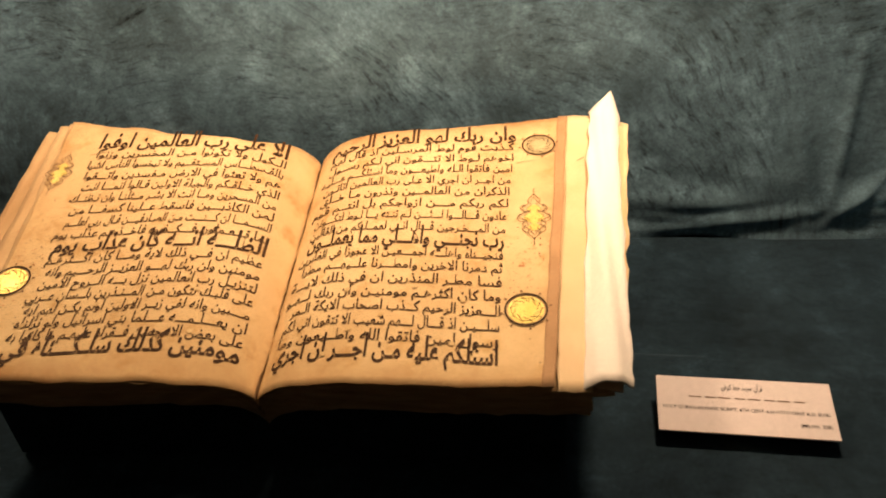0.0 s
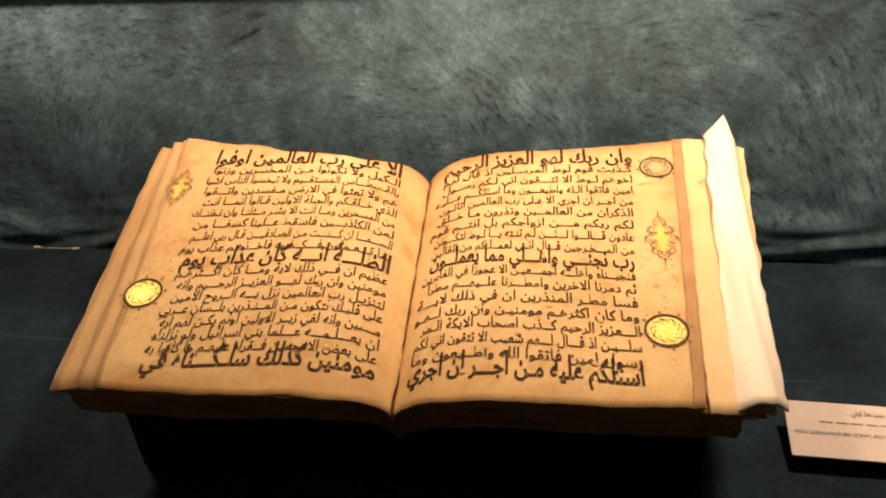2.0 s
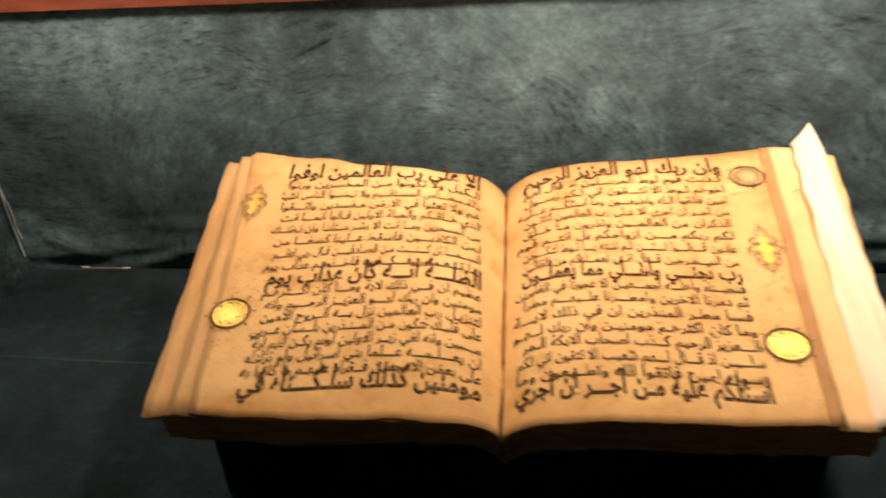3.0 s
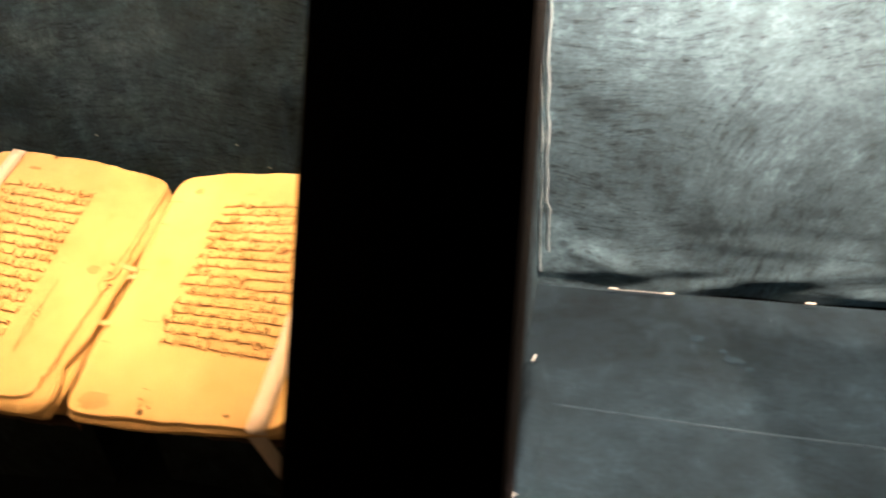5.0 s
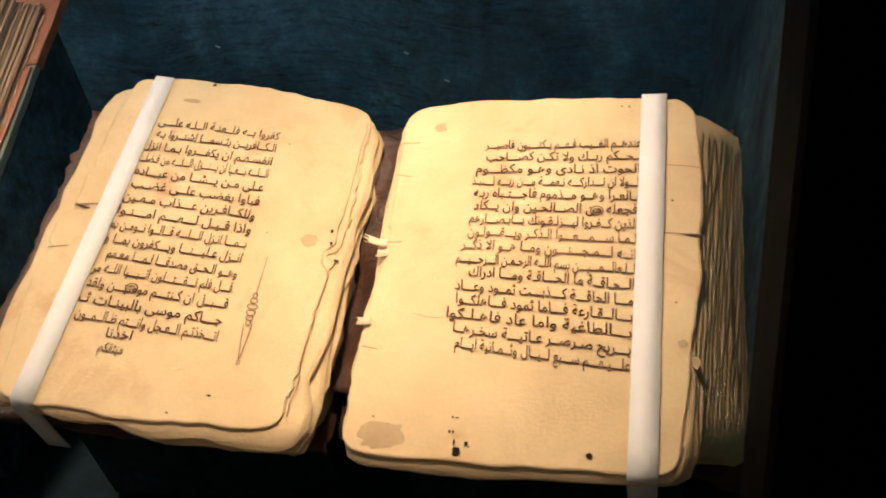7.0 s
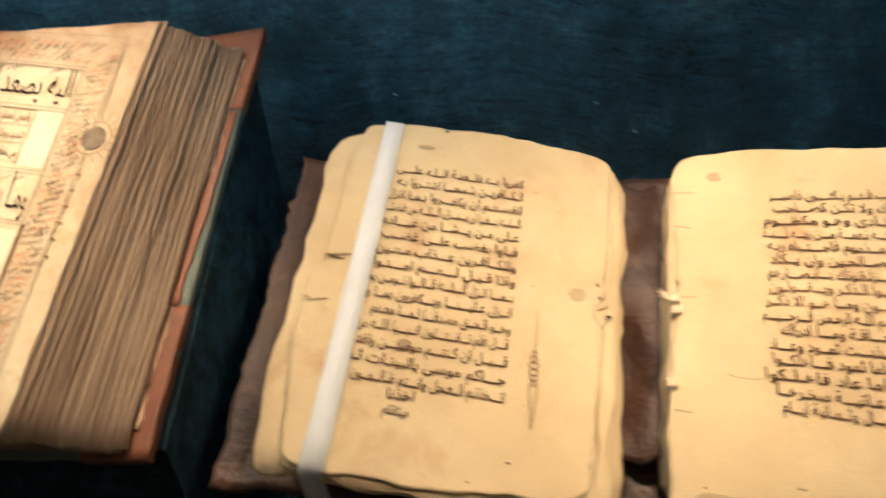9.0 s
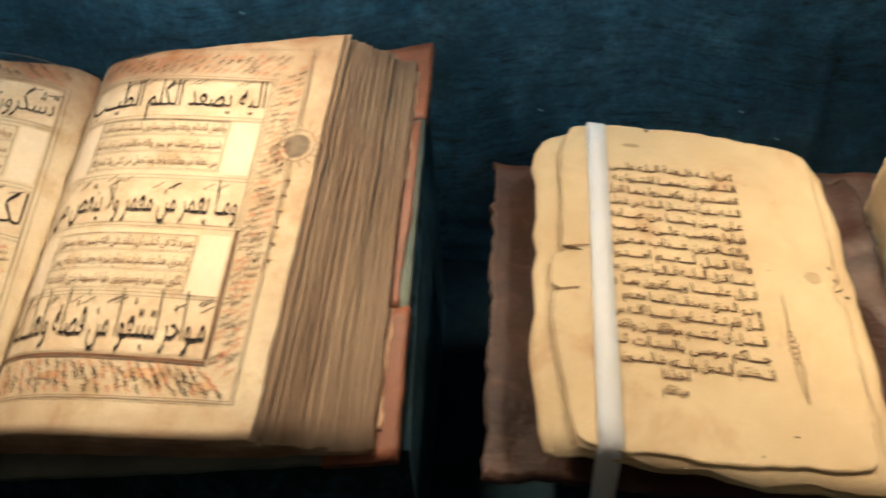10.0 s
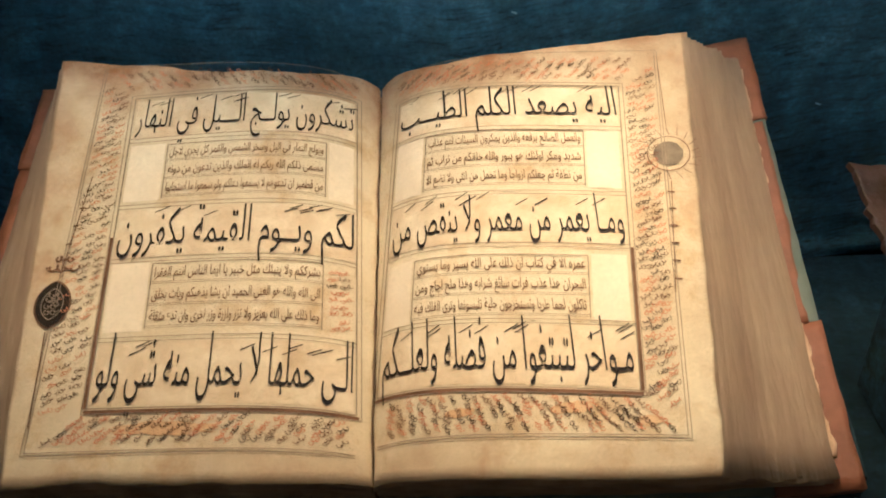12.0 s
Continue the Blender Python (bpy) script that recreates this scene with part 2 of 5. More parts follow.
lb.inputs["Emission Color"].default_value = (1, 0.8, 0.56, 1)
lb.inputs["Emission Strength"].default_value = 8


# ---- mesh helpers ----
def mesh_of(verts, faces, name, mat, smooth=False):
    me = bpy.data.meshes.new(name)
    me.from_pydata([tuple(v) for v in verts], [], faces)
    me.materials.append(mat)
    if smooth:
        me.polygons.foreach_set("use_smooth", [True] * len(me.polygons))
    me.update()
    return me


def add(name, verts, faces, mat, parent=None, label="", smooth=False):
    ob = new(name, mesh_of(verts, faces, name, mat, smooth))
    if parent is not None:
        ob.parent = parent
    return tagged(ob, label)


def thing(name, label, category, m=None, group="", kind=""):
    ob = new(name)
    ob.empty_display_size = 0.02
    if m is not None:
        ob.matrix_world = m
    return tagged(ob, label, category, group, kind)


def box(name, lo, hi, mat, parent=None, label="", bevel=0.0):
    bm = bmesh.new()
    bmesh.ops.create_cube(bm, size=1)
    for v in bm.verts:
        v.co = Vector([lo[i] + (v.co[i] + 0.5) * (hi[i] - lo[i]) for i in range(3)])
    if bevel:
        bmesh.ops.bevel(bm, geom=bm.edges[:], offset=bevel, segments=2, affect="EDGES", profile=0.6)
    me = bpy.data.meshes.new(name)
    bm.to_mesh(me)
    bm.free()
    me.materials.append(mat)
    ob = new(name, me)
    if parent is not None:
        ob.parent = parent
    return tagged(ob, label)


def prism(name, outline, lo, hi, mat, parent=None, label="", axis=0):
    """A flat outline of (a, b) pairs drawn out along one axis; for axis 0 the pairs are (y, z)."""
    def at(s, p):
        return [(s, p[0], p[1]), (p[0], s, p[1]), (p[0], p[1], s)][axis]
    n = len(outline)
    verts = [at(lo, p) for p in outline] + [at(hi, p) for p in outline]
    faces = [tuple(range(n))[::-1], tuple(range(n, 2 * n))] + [(i, (i + 1) % n, n + (i + 1) % n, n + i) for i in range(n)]
    ob = add(name, verts, faces, mat, parent, label)
    bm = bmesh.new()
    bm.from_mesh(ob.data)
    bmesh.ops.recalc_face_normals(bm, faces=bm.faces)
    bm.to_mesh(ob.data)
    bm.free()
    return ob


def wob(x, y=0.0, seed=0.0):
    return noise.noise((x, y, seed * 7.3 + 0.37))


def lerp(a, b, t):
    return a + (b - a) * t


def sheet(name, parent, mat, left, right, low, top, high, thick=0.0006, nu=40, nv=30, ragged=0.0008, seed=0.0, corner=0.0, wave=0.0, label="", drop=0.0):
    """A leaf. left(t), right(t): its side edges; low(s), top(s): its lower and upper edges; high(u, v): its height."""
    ss = [0.5 - 0.5 * math.cos(math.pi * i / nu) for i in range(nu + 1)]
    ss = [lerp(s, i / nu, 0.6) for i, s in enumerate(ss)]
    verts = []
    for layer in (0, 1):
        for j in range(nv + 1):
            t = j / nv
            for i, s in enumerate(ss):
                ul, ur = left(t), right(t)
                u = lerp(ul, ur, s)
                v0, v1 = low(s), top(s)
                if corner:
                    d = min(u - ul, ur - u)
                    if d < corner:
                        cut = corner - math.sqrt(max(0.0, corner ** 2 - (corner - d) ** 2))
                        v0, v1 = v0 + cut, v1 - cut
                v = lerp(v0, v1, t)
                if ragged:
                    es, et = abs(2 * s - 1) ** 12, abs(2 * t - 1) ** 12
                    u += es * ragged * (1.6 * wob(v * 60, 1, seed) + 0.9 * wob(v * 210, 2, seed))
                    v += et * ragged * (1.6 * wob(u * 60, 3, seed) + 0.9 * wob(u * 210, 4, seed))
                z = high(u, v) - drop + wave * wob(u * 18, v * 14, seed)
                verts.append((u, v, z - layer * thick))
    row, face = nu + 1, []
    size = row * (nv + 1)
    for j in range(nv):
        for i in range(nu):
            a = j * row + i
            face.append((a, a + 1, a + 1 + row, a + row))
            face.append((size + a, size + a + row, size + a + 1 + row, size + a + 1))
    broad = len(face)
    for i in range(nu):
        face.append((i + 1, i, size + i, size + i + 1))
        a = nv * row + i
        face.append((a, a + 1, size + a + 1, size + a))
    for j in range(nv):
        a = j * row
        face.append((a, a + row, size + a + row, size + a))
        a = j * row + nu
        face.append((a + row, a, size + a, size + a + row))
    ob = add(name, verts, face, mat, parent, label)
    ob.data.polygons.foreach_set("use_smooth", [k < broad for k in range(len(face))])
    return ob


# ---- writing ----
STARTS = dict(zip("ءآأؤإئابةتثجحخدذرزسشصضطظعغفقكلمنهوىي",
                  (0xFE80, 0xFE81, 0xFE83, 0xFE85, 0xFE87, 0xFE89, 0xFE8D, 0xFE8F, 0xFE93, 0xFE95, 0xFE99, 0xFE9D, 0xFEA1, 0xFEA5, 0xFEA9, 0xFEAB, 0xFEAD,
                   0xFEAF, 0xFEB1, 0xFEB5, 0xFEB9, 0xFEBD, 0xFEC1, 0xFEC5, 0xFEC9, 0xFECD, 0xFED1, 0xFED5, 0xFED9, 0xFEDD, 0xFEE1, 0xFEE5, 0xFEE9, 0xFEED,
                   0xFEEF, 0xFEF1)))
ONE_SIDED = set("آأؤإاةدذرزوى")
LIGATURES = {"ا": 0xFEFB, "أ": 0xFEF7, "إ": 0xFEF9, "آ": 0xFEF5}


def joined(text):
    """The letters in their joined shapes, in the order in which they stand from left to right."""
    out, i = [], 0
    prev = False                      # whether the letter before reaches over
    while i < len(text):
        c = text[i]
        if c == "ـ":
            out.append(c)
            prev = True
            i += 1
            continue
        if c not in STARTS:
            out.append(c)
            prev = False
            i += 1
            continue
        if c == "ل" and i + 1 < len(text) and text[i + 1] in LIGATURES:
            out.append(chr(LIGATURES[text[i + 1]] + (1 if prev else 0)))
            prev = False
            i += 2
            continue
        after = i + 1 < len(text) and (text[i + 1] in STARTS or text[i + 1] == "ـ") and text[i + 1] != "ء"
        reach = c not in ONE_SIDED and c != "ء"
        joins_before = prev and c != "ء"
        joins_after = reach and after
        shape = (3 if joins_after else 1) if joins_before else (2 if joins_after else 0)
        out.append(chr(STARTS[c] + shape))
        prev = joins_after
        i += 1
    return "".join(reversed(out))


def drawn_out(text, odds, seed):
    """The text with long joining strokes put in here and there."""
    r = random.Random(seed)
    out = ""
    for a, b in zip(text, text[1:] + " "):
        out += a
        if a in STARTS and a not in ONE_SIDED and b in STARTS and b != "ء" and not (a == "ل" and b in LIGATURES) and r.random() < odds:
            out += "ـ" * r.choice((1, 2, 3))
    return out


_curve = bpy.data.curves.new("writing", "FONT")
_curve.resolution_u = 2
_text = new("writing", _curve)


def letters(text, bold=0.0):
    _curve.body, _curve.offset = joined(text), bold
    bpy.context.view_layer.update()
    ev = _text.evaluated_get(bpy.context.evaluated_depsgraph_get())
    me = ev.to_mesh()
    verts = [v.co.copy() for v in me.vertices]
    faces = [tuple(p.vertices) for p in me.polygons]
    ev.to_mesh_clear()
    return verts, faces


def write(parent, text, left, right, size, high, mat, bold=0.0, lift=0.0005, name="line_of_writing", shake=0.0, seed=0, label="", tall=1.0, deep=1.0):
    """A line from the point left to the point right, (u, v) each, on the leaf whose height is high(u, v). tall, deep: how far the ascenders are drawn up and the bowls down."""
    verts, faces = letters(text, bold)
    if not verts:
        return None
    x0, x1 = min(v.x for v in verts), max(v.x for v in verts)
    done = []
    for p in verts:
        f = (p.x - x0) / (x1 - x0)
        u = lerp(left[0], right[0], f)
        y = p.y * deep if p.y < 0 else p.y if p.y < 0.33 else 0.33 + (p.y - 0.33) * tall
        v = lerp(left[1], right[1], f) + y * size
        if shake:
            v += shake * wob(u * 90, 5, seed)
            u += 0.6 * shake * wob(v * 150, u * 60, seed + 3)
        done.append((u, v, high(u, v) + lift))
    return add(name, done, faces, mat, parent, label)


def stroke(points, width, high, lift=0.0006):
    """A pen stroke along (u, v) points; returns its vertices and faces."""
    verts, faces, n = [], [], len(points)
    for i, p in enumerate(points):
        a, b = Vector(points[max(i - 1, 0)]), Vector(points[min(i + 1, n - 1)])
        d = (b - a).normalized() if (b - a).length > 1e-9 else Vector((1, 0))
        w = width(i / max(n - 1, 1)) if callable(width) else width
        for s in (1, -1):
            u, v = p[0] - s * d.y * w / 2, p[1] + s * d.x * w / 2
            verts.append((u, v, high(u, v) + lift))
    for i in range(n - 1):
        faces.append((2 * i, 2 * i + 1, 2 * i + 3, 2 * i + 2))
    return verts, faces


def strokes(name, parent, many, mat, high, label="", lift=0.0006):
    verts, faces = [], []
    for points, width in many:
        v, f = stroke(points, width, high, lift)
        faces += [tuple(i + len(verts) for i in q) for q in f]
        verts += v
    return add(name, verts, faces, mat, parent, label)


def line(a, b, n=14):
    return [(lerp(a[0], b[0], i / n), lerp(a[1], b[1], i / n)) for i in range(n + 1)]


def disc(name, parent, cu, cv, ru, rv, mat, high, lift=0.0005, n=36, wobble=0.0, label=""):
    verts = [(cu, cv, high(cu, cv) + lift)]
    for ring in (0.5, 1.0):
        for k in range(n):
            a = 2 * math.pi * k / n
            r = ring * (1 + wobble * wob(k * 0.9, ring, cu * 40))
            u, v = cu + ru * r * math.cos(a), cv + rv * r * math.sin(a)
            verts.append((u, v, high(u, v) + lift))
    faces = [(0, 1 + k, 1 + (k + 1) % n) for k in range(n)]
    faces += [(1 + k, 1 + n + k, 1 + n + (k + 1) % n, 1 + (k + 1) % n) for k in range(n)]
    return add(name, verts, faces, mat, parent, label)


def ring(cu, cv, ru, rv, n=40):
    return [(cu + ru * math.cos(2 * math.pi * k / n), cv + rv * math.sin(2 * math.pi * k / n)) for k in range(n + 1)]


def scribble(u, v, length, angle, seed, amp=0.0009):
    """One illegible run of a pen, slanting."""
    r = random.Random(seed)
    n = 30
    f, ph, q = r.uniform(3.2, 5.5), r.uniform(0, 6), r.uniform(1.6, 2.4)
    pts = []
    for i in range(n + 1):
        s = i / n
        wave = ph + f * 2 * math.pi * s
        a = s * length + 0.75 * amp * math.cos(wave)
        b = amp * (0.75 * math.sin(wave) + 0.7 * math.sin(ph + wave * q * 0.31) - 0.5 * (s - 0.5))
        pts.append((u + a * math.cos(angle) - b * math.sin(angle), v + a * math.sin(angle) + b * math.cos(angle)))
    return pts


# ---- the room ----
def slab(name, lo, hi, mat, label):
    ob = box(name, lo, hi, mat)
    return tagged(ob, label, name.split("_")[0], kind="structure")


slab("floor", (-4, -4, -0.1), (4, 1.0, 0), ROOM_FLOOR, "dark carpeted floor of the exhibition room")
slab("ceiling", (-4, -4, 2.7), (4, 1.0, 2.8), ROOM_WALL, "dark painted ceiling of the exhibition room")
slab("wall_north", (-4, 0.9, 0), (4, 1.0, 2.7), ROOM_WALL, "dark painted wall behind the display case")
slab("wall_south", (-4, -4, 0), (4, -3.9, 2.7), ROOM_WALL, "dark painted wall facing the display case")
slab("wall_east", (3.9, -3.9, 0), (4, 0.9, 2.7), ROOM_WALL, "dark painted side wall of the room")
slab("wall_west", (-4, -3.9, 0), (-3.9, 0.9, 2.7), ROOM_WALL, "dark painted side wall of the room")

# ---- the double vitrine ----
case = thing("display_case", "long black display case lined with dark green-grey cloth, under sloping glass", "display case")
TOP_Z = 1.42
FRONT_Z = 0.93
fy = -0.20                                   # upright front of the case
RIM_Z = G0.z + (fy - G0.y) * math.tan(SLOPE)
box("plinth", (LEFT_B - 0.04, fy + 0.02, 0.0), (RIGHT_A + 0.04, 0.20, 0.90), BLACK, case)
box("deck_board", (LEFT_B - 0.04, fy - 0.004, 0.90), (RIGHT_A + 0.04, 0.20, FLOOR_Z - 0.012), BLACK, case, bevel=0.003)
box("back_board", (LEFT_B - 0.04, BACK_Y + 0.012, FLOOR_Z - 0.011), (RIGHT_A + 0.04, 0.20, TOP_Z - 0.001), BLACK, case)
box("top_board", (LEFT_B - 0.04, -0.06, TOP_Z), (RIGHT_A + 0.04, 0.20, TOP_Z + 0.03), BLACK, case, bevel=0.003)
inner = [(fy + 0.008, FLOOR_Z - 0.011), (fy + 0.008, RIM_Z - 0.004), (glass_y(RIM_Z + 0.01), RIM_Z + 0.01), (glass_y(TOP_Z - 0.002), TOP_Z - 0.002), (BACK_Y + 0.010, TOP_Z - 0.002), (BACK_Y + 0.010, FLOOR_Z - 0.011)]
prism("divider", inner, RIGHT_B + 0.004, LEFT_A - 0.004, BLACK, case, "black divider between the two halves")
prism("side_panel", inner, RIGHT_A + 0.004, RIGHT_A + 0.04, BLACK, case)
prism("side_panel", inner, LEFT_B - 0.04, LEFT_B - 0.004, BLACK, case)


def along_glass(name, x0, x1, s0, s1, d0, d1, mat, label="", bevel=0.0):
    """A bar lying along the sloping glass: s up the slope from G0, d out of it."""
    ob = box(name, (x0, s0, d0), (x1, s1, d1), mat, None, label, bevel)
    m = Matrix(((1, 0, 0, 0), (0, GU.y, GN.y, G0.y), (0, GU.z, GN.z, G0.z), (0, 0, 0, 1)))
    ob.data.transform(m)
    ob.parent = case
    return ob


s_low, s_top = (RIM_Z - G0.z) / GU.z, (TOP_Z - 0.004 - G0.z) / GU.z
mullion = prism("mullion", [(-0.4990, 0.001), (-0.4085, 0.001), (-0.4085, 0.028), (-0.4100, 0.030), (-0.4975, 0.030), (-0.4990, 0.028)], s_low, s_top, BLACK, None,
                "broad matt black upright over the divider", 1)
mullion.data.transform(Matrix(((1, 0, 0, 0), (0, GU.y, GN.y, G0.y), (0, GU.z, GN.z, G0.z), (0, 0, 0, 1))))
mullion.parent = case
box("front_rail", (LEFT_B - 0.04, fy - 0.004, FLOOR_Z - 0.0119), (RIGHT_A + 0.04, fy + 0.006, RIM_Z - 0.006), BLACK, case, "", 0.0015)
for a, b in ((-0.4200, RIGHT_A + 0.035), (LEFT_B - 0.035, -0.4940)):
    pane = along_glass("glass_pane", a, b, s_low + 0.002, s_top - 0.005, 0.006, 0.009, GLASS, "clear sloping glass pane")
    pane.visible_shadow = False
box("moulding", (LEFT_A, BACK_Y - 0.006, 1.2235), (RIGHT_A, BACK_Y - 0.002, 1.240), RED_WOOD, case, "thin red-brown moulding on the cloth back")


def lining(name, origin, a, b, na, nb, mat, bumps, label):
    """A cloth skin over the parallelogram from origin along a and b; bumps(s, t) lifts it."""
    origin, a, b = Vector(origin), Vector(a), Vector(b)
    n = a.cross(b).normalized()
    verts = [origin + a * (i / na) + b * (j / nb) + n * bumps(i / na * a.length, j / nb * b.length) for j in range(nb + 1) for i in range(na + 1)]
    faces = [(j * (na + 1) + i, j * (na + 1) + i + 1, (j + 1) * (na + 1) + i + 1, (j + 1) * (na + 1) + i) for j in range(nb) for i in range(na)]
    return add(name, verts, faces, mat, case, label, smooth=True)


def back_folds(s, t):
    low = math.exp(-t / 0.035)
    pucker = 0.006 * low * (wob(s * 10 + t * 30, 1, 3) + 0.7 * wob(s * 18, t * 90, 3)) + 0.006 * math.exp(-((t - 0.022 - 0.02 * s) / 0.010) ** 2) * max(0.0, wob(s * 9, 5, 2) + 0.4)
    ridges = 0.0
    for s0, s1, t0, t1, width, lift in ((0.018, 0.075, 0.036, 0.020, 0.0055, 0.0075), (0.105, 0.20, 0.006, 0.026, 0.0045, 0.007), (0.03, 0.24, 0.050, 0.042, 0.007, 0.003), (0.17, 0.33, 0.012, 0.004, 0.005, 0.006),
                                        (0.56, 0.72, 0.020, 0.008, 0.006, 0.006), (0.70, 0.86, 0.006, 0.030, 0.006, 0.006)):
        f = (s - s0) / (s1 - s0)
        if -0.15 < f < 1.15:
            ridges += 0.4 * lift * math.exp(-((t - lerp(t0, t1, f)) / width) ** 2) * max(0.0, 1 - abs(2 * f - 1) ** 3)
    for (sa, ta), (sb, tb), width, lift in (((0.800, 0.135), (0.838, 0.020), 0.0045, 0.0040), ((0.846, 0.170), (0.848, 0.030), 0.0045, 0.0045), ((0.885, 0.06), (0.845, 0.012), 0.005, 0.005), ((0.70, 0.17), (0.745, 0.10), 0.006, 0.0015)):
        f = ((s - sa) * (sb - sa) + (t - ta) * (tb - ta)) / ((sb - sa) ** 2 + (tb - ta) ** 2)
        if -0.1 < f < 1.1:
            g = min(max(f, 0.0), 1.0)
            ridges += lift * math.exp(-((s - lerp(sa, sb, g)) ** 2 + (t - lerp(ta, tb, g)) ** 2) / width ** 2) * (0.3 + 0.7 * math.sin(math.pi * g))
    return 0.0012 * wob(s * 9, t * 9, 1) + pucker + ridges


def deck_folds(s, t):
    edge = math.exp(-s / 0.02) * 0.003 * (wob(t * 35, 1, 4) + 0.5)
    return 0.0010 * wob(s * 8, t * 8, 2) + edge


def side_folds(s, t):
    return 0.0018 * wob(s * 12, t * 14, 5) + 0.0025 * math.exp(-t / 0.03) * wob(s * 45, 2, 5)


deep = BACK_Y - fy - 0.007
for x0, x1 in ((LEFT_A, RIGHT_A), (LEFT_B, RIGHT_B)):
    lining("back_lining", (x0, BACK_Y, FLOOR_Z), (x1 - x0, 0, 0), (0, 0, TOP_Z - FLOOR_Z - 0.003), 230, 130, VELVET_BACK if x0 == LEFT_A else VELVET_BACK_DIM, back_folds, "dark green-grey napped cloth")
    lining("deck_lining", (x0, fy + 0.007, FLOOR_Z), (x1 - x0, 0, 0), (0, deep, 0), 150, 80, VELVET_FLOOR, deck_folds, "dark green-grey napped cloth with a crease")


def wall_lining(x, flip):
    """Cloth on an end wall, cut to the slope of the glass."""
    na, nb = 50, 60
    verts, faces = [], []
    for j in range(nb + 1):
        z = lerp(FLOOR_Z, TOP_Z - 0.004, j / nb)
        for i in range(na + 1):
            y = lerp(max(glass_y(z), fy + 0.008) + 0.001, BACK_Y, i / na)
            verts.append((x + flip * (0.001 + side_folds(BACK_Y - y, z - FLOOR_Z)), y, z))
    for j in range(nb):
        for i in range(na):
            q = (j * (na + 1) + i, j * (na + 1) + i + 1, (j + 1) * (na + 1) + i + 1, (j + 1) * (na + 1) + i)
            faces.append(q if flip < 0 else q[::-1])
    add("side_lining", verts, faces, VELVET_SIDE_SHADED, case, "dark green-grey napped cloth, stapled along its foot", smooth=True)


wall_lining(LEFT_A, 1)
wall_lining(RIGHT_A, -1)
wall_lining(LEFT_B, 1)
wall_lining(RIGHT_B, -1)

# pale raw edge of the cloth in the corner, in two hanging strips
for k, (dx, width) in enumerate(((0.003, 0.0022), (0.0072, 0.0032))):
    verts, faces, n = [], [], 60
    for i in range(n + 1):
        z = lerp(1.003 + 0.02 * k, 1.30, i / n)
        x = LEFT_A + dx + 0.0022 * wob(z * 38, k, 9) + (0.002 * k if z < 1.06 else 0)
        w = width * (0.7 + 0.7 * abs(wob(z * 60, 2 + k, 8)))
        y = BACK_Y - 0.008 - 0.003 * k + 0.002 * wob(z * 50, 4, 8)
        verts += [(x - w / 2, y + 0.002, z), (x + w / 2, y - 0.001, z)]
        if i:
            faces.append((2 * i - 2, 2 * i - 1, 2 * i + 1, 2 * i))
    ob = add("selvedge", verts, faces, FRAY, case, "pale raw cloth edge")
    solid = ob.modifiers.new("thick", "SOLIDIFY")
    solid.thickness = 0.0006


def staple(at, along, size=0.006):
    ob = box("staple", (-size / 2, -0.0007, -0.0004), (size / 2, 0.0007, 0.0008), STEEL, case, "", 0.0003)
    ob.location, ob.rotation_euler = at, (0, 0, along)


for x, y, along in ((-0.374, 0.131, 0.0), (-0.334, 0.130, 0.1), (-0.237, 0.131, 0.0), (-0.423, 0.046, 1.4), (-0.422, -0.020, 1.5), (-0.421, -0.070, 1.3)):
    staple((x, y, FLOOR_Z + 0.005), along, 0.007)
wire = box("wire", (-0.374, 0.1303, FLOOR_Z + 0.0046), (-0.334, 0.1306, FLOOR_Z + 0.0049), STEEL, case, "thin bright wire")
for x, y in ((-0.80, 0.128), (-0.70, 0.131), (-0.64, 0.13), (-1.02, 0.131), (-0.93, 0.131)):
    staple((x, y, FLOOR_Z + 0.006), 0.2)

for y, z in ((-0.076, 1.111), (-0.111, 1.108)):
    ob = box("staple", (-0.0008, -0.0018, -0.0012), (0.0004, 0.0018, 0.0012), STEEL, case, "", 0.0003)
    ob.location = (RIGHT_B - 0.003, y, z)

# a long crease across the deck cloth, and rubbed dusty marks
DUSTY = grained("dusty_rubbed_cloth", (0.014, 0.027, 0.040), (0.022, 0.040, 0.056), 120, 0.95, fine=400, Specular_IOR_Level=0.05)
# crease cloth, set paler than the deck around it
CREASE = grained("crease_worn_cloth", (0.026, 0.046, 0.064), (0.042, 0.068, 0.090), 60, 0.9, Specular_IOR_Level=0.05)
verts, faces = [], []
for i in range(41):
    x = lerp(-0.421, 0.30, i / 40)
    y = 0.011 - 0.022 * (i / 40) ** 0.8 + 0.0008 * wob(x * 20, 1, 6)
    z = FLOOR_Z + 0.0004 + deck_folds(x - LEFT_A, y - fy)
    verts += [(x, y - 0.0009, z - 0.0004), (x, y, z + 0.0006), (x, y + 0.0009, z - 0.0004)]
    if i:
        a = 3 * i
        faces += [(a - 3, a, a + 1, a - 2), (a - 2, a + 1, a + 2, a - 1)]
add("cloth_crease", verts, faces, CREASE, case, "raised crease in the deck cloth", smooth=True)
for k, (x, y, r) in enumerate(((-0.316, 0.087, 0.005), (-0.293, 0.068, 0.006), (-0.300, 0.076, 0.003), (-0.284, 0.060, 0.003))):
    disc("dust_mark", case, x, y, r, r * 0.7, DUSTY, lambda u, v: FLOOR_Z + deck_folds(u - LEFT_A, v - fy), 0.0008, 18, 0.9)
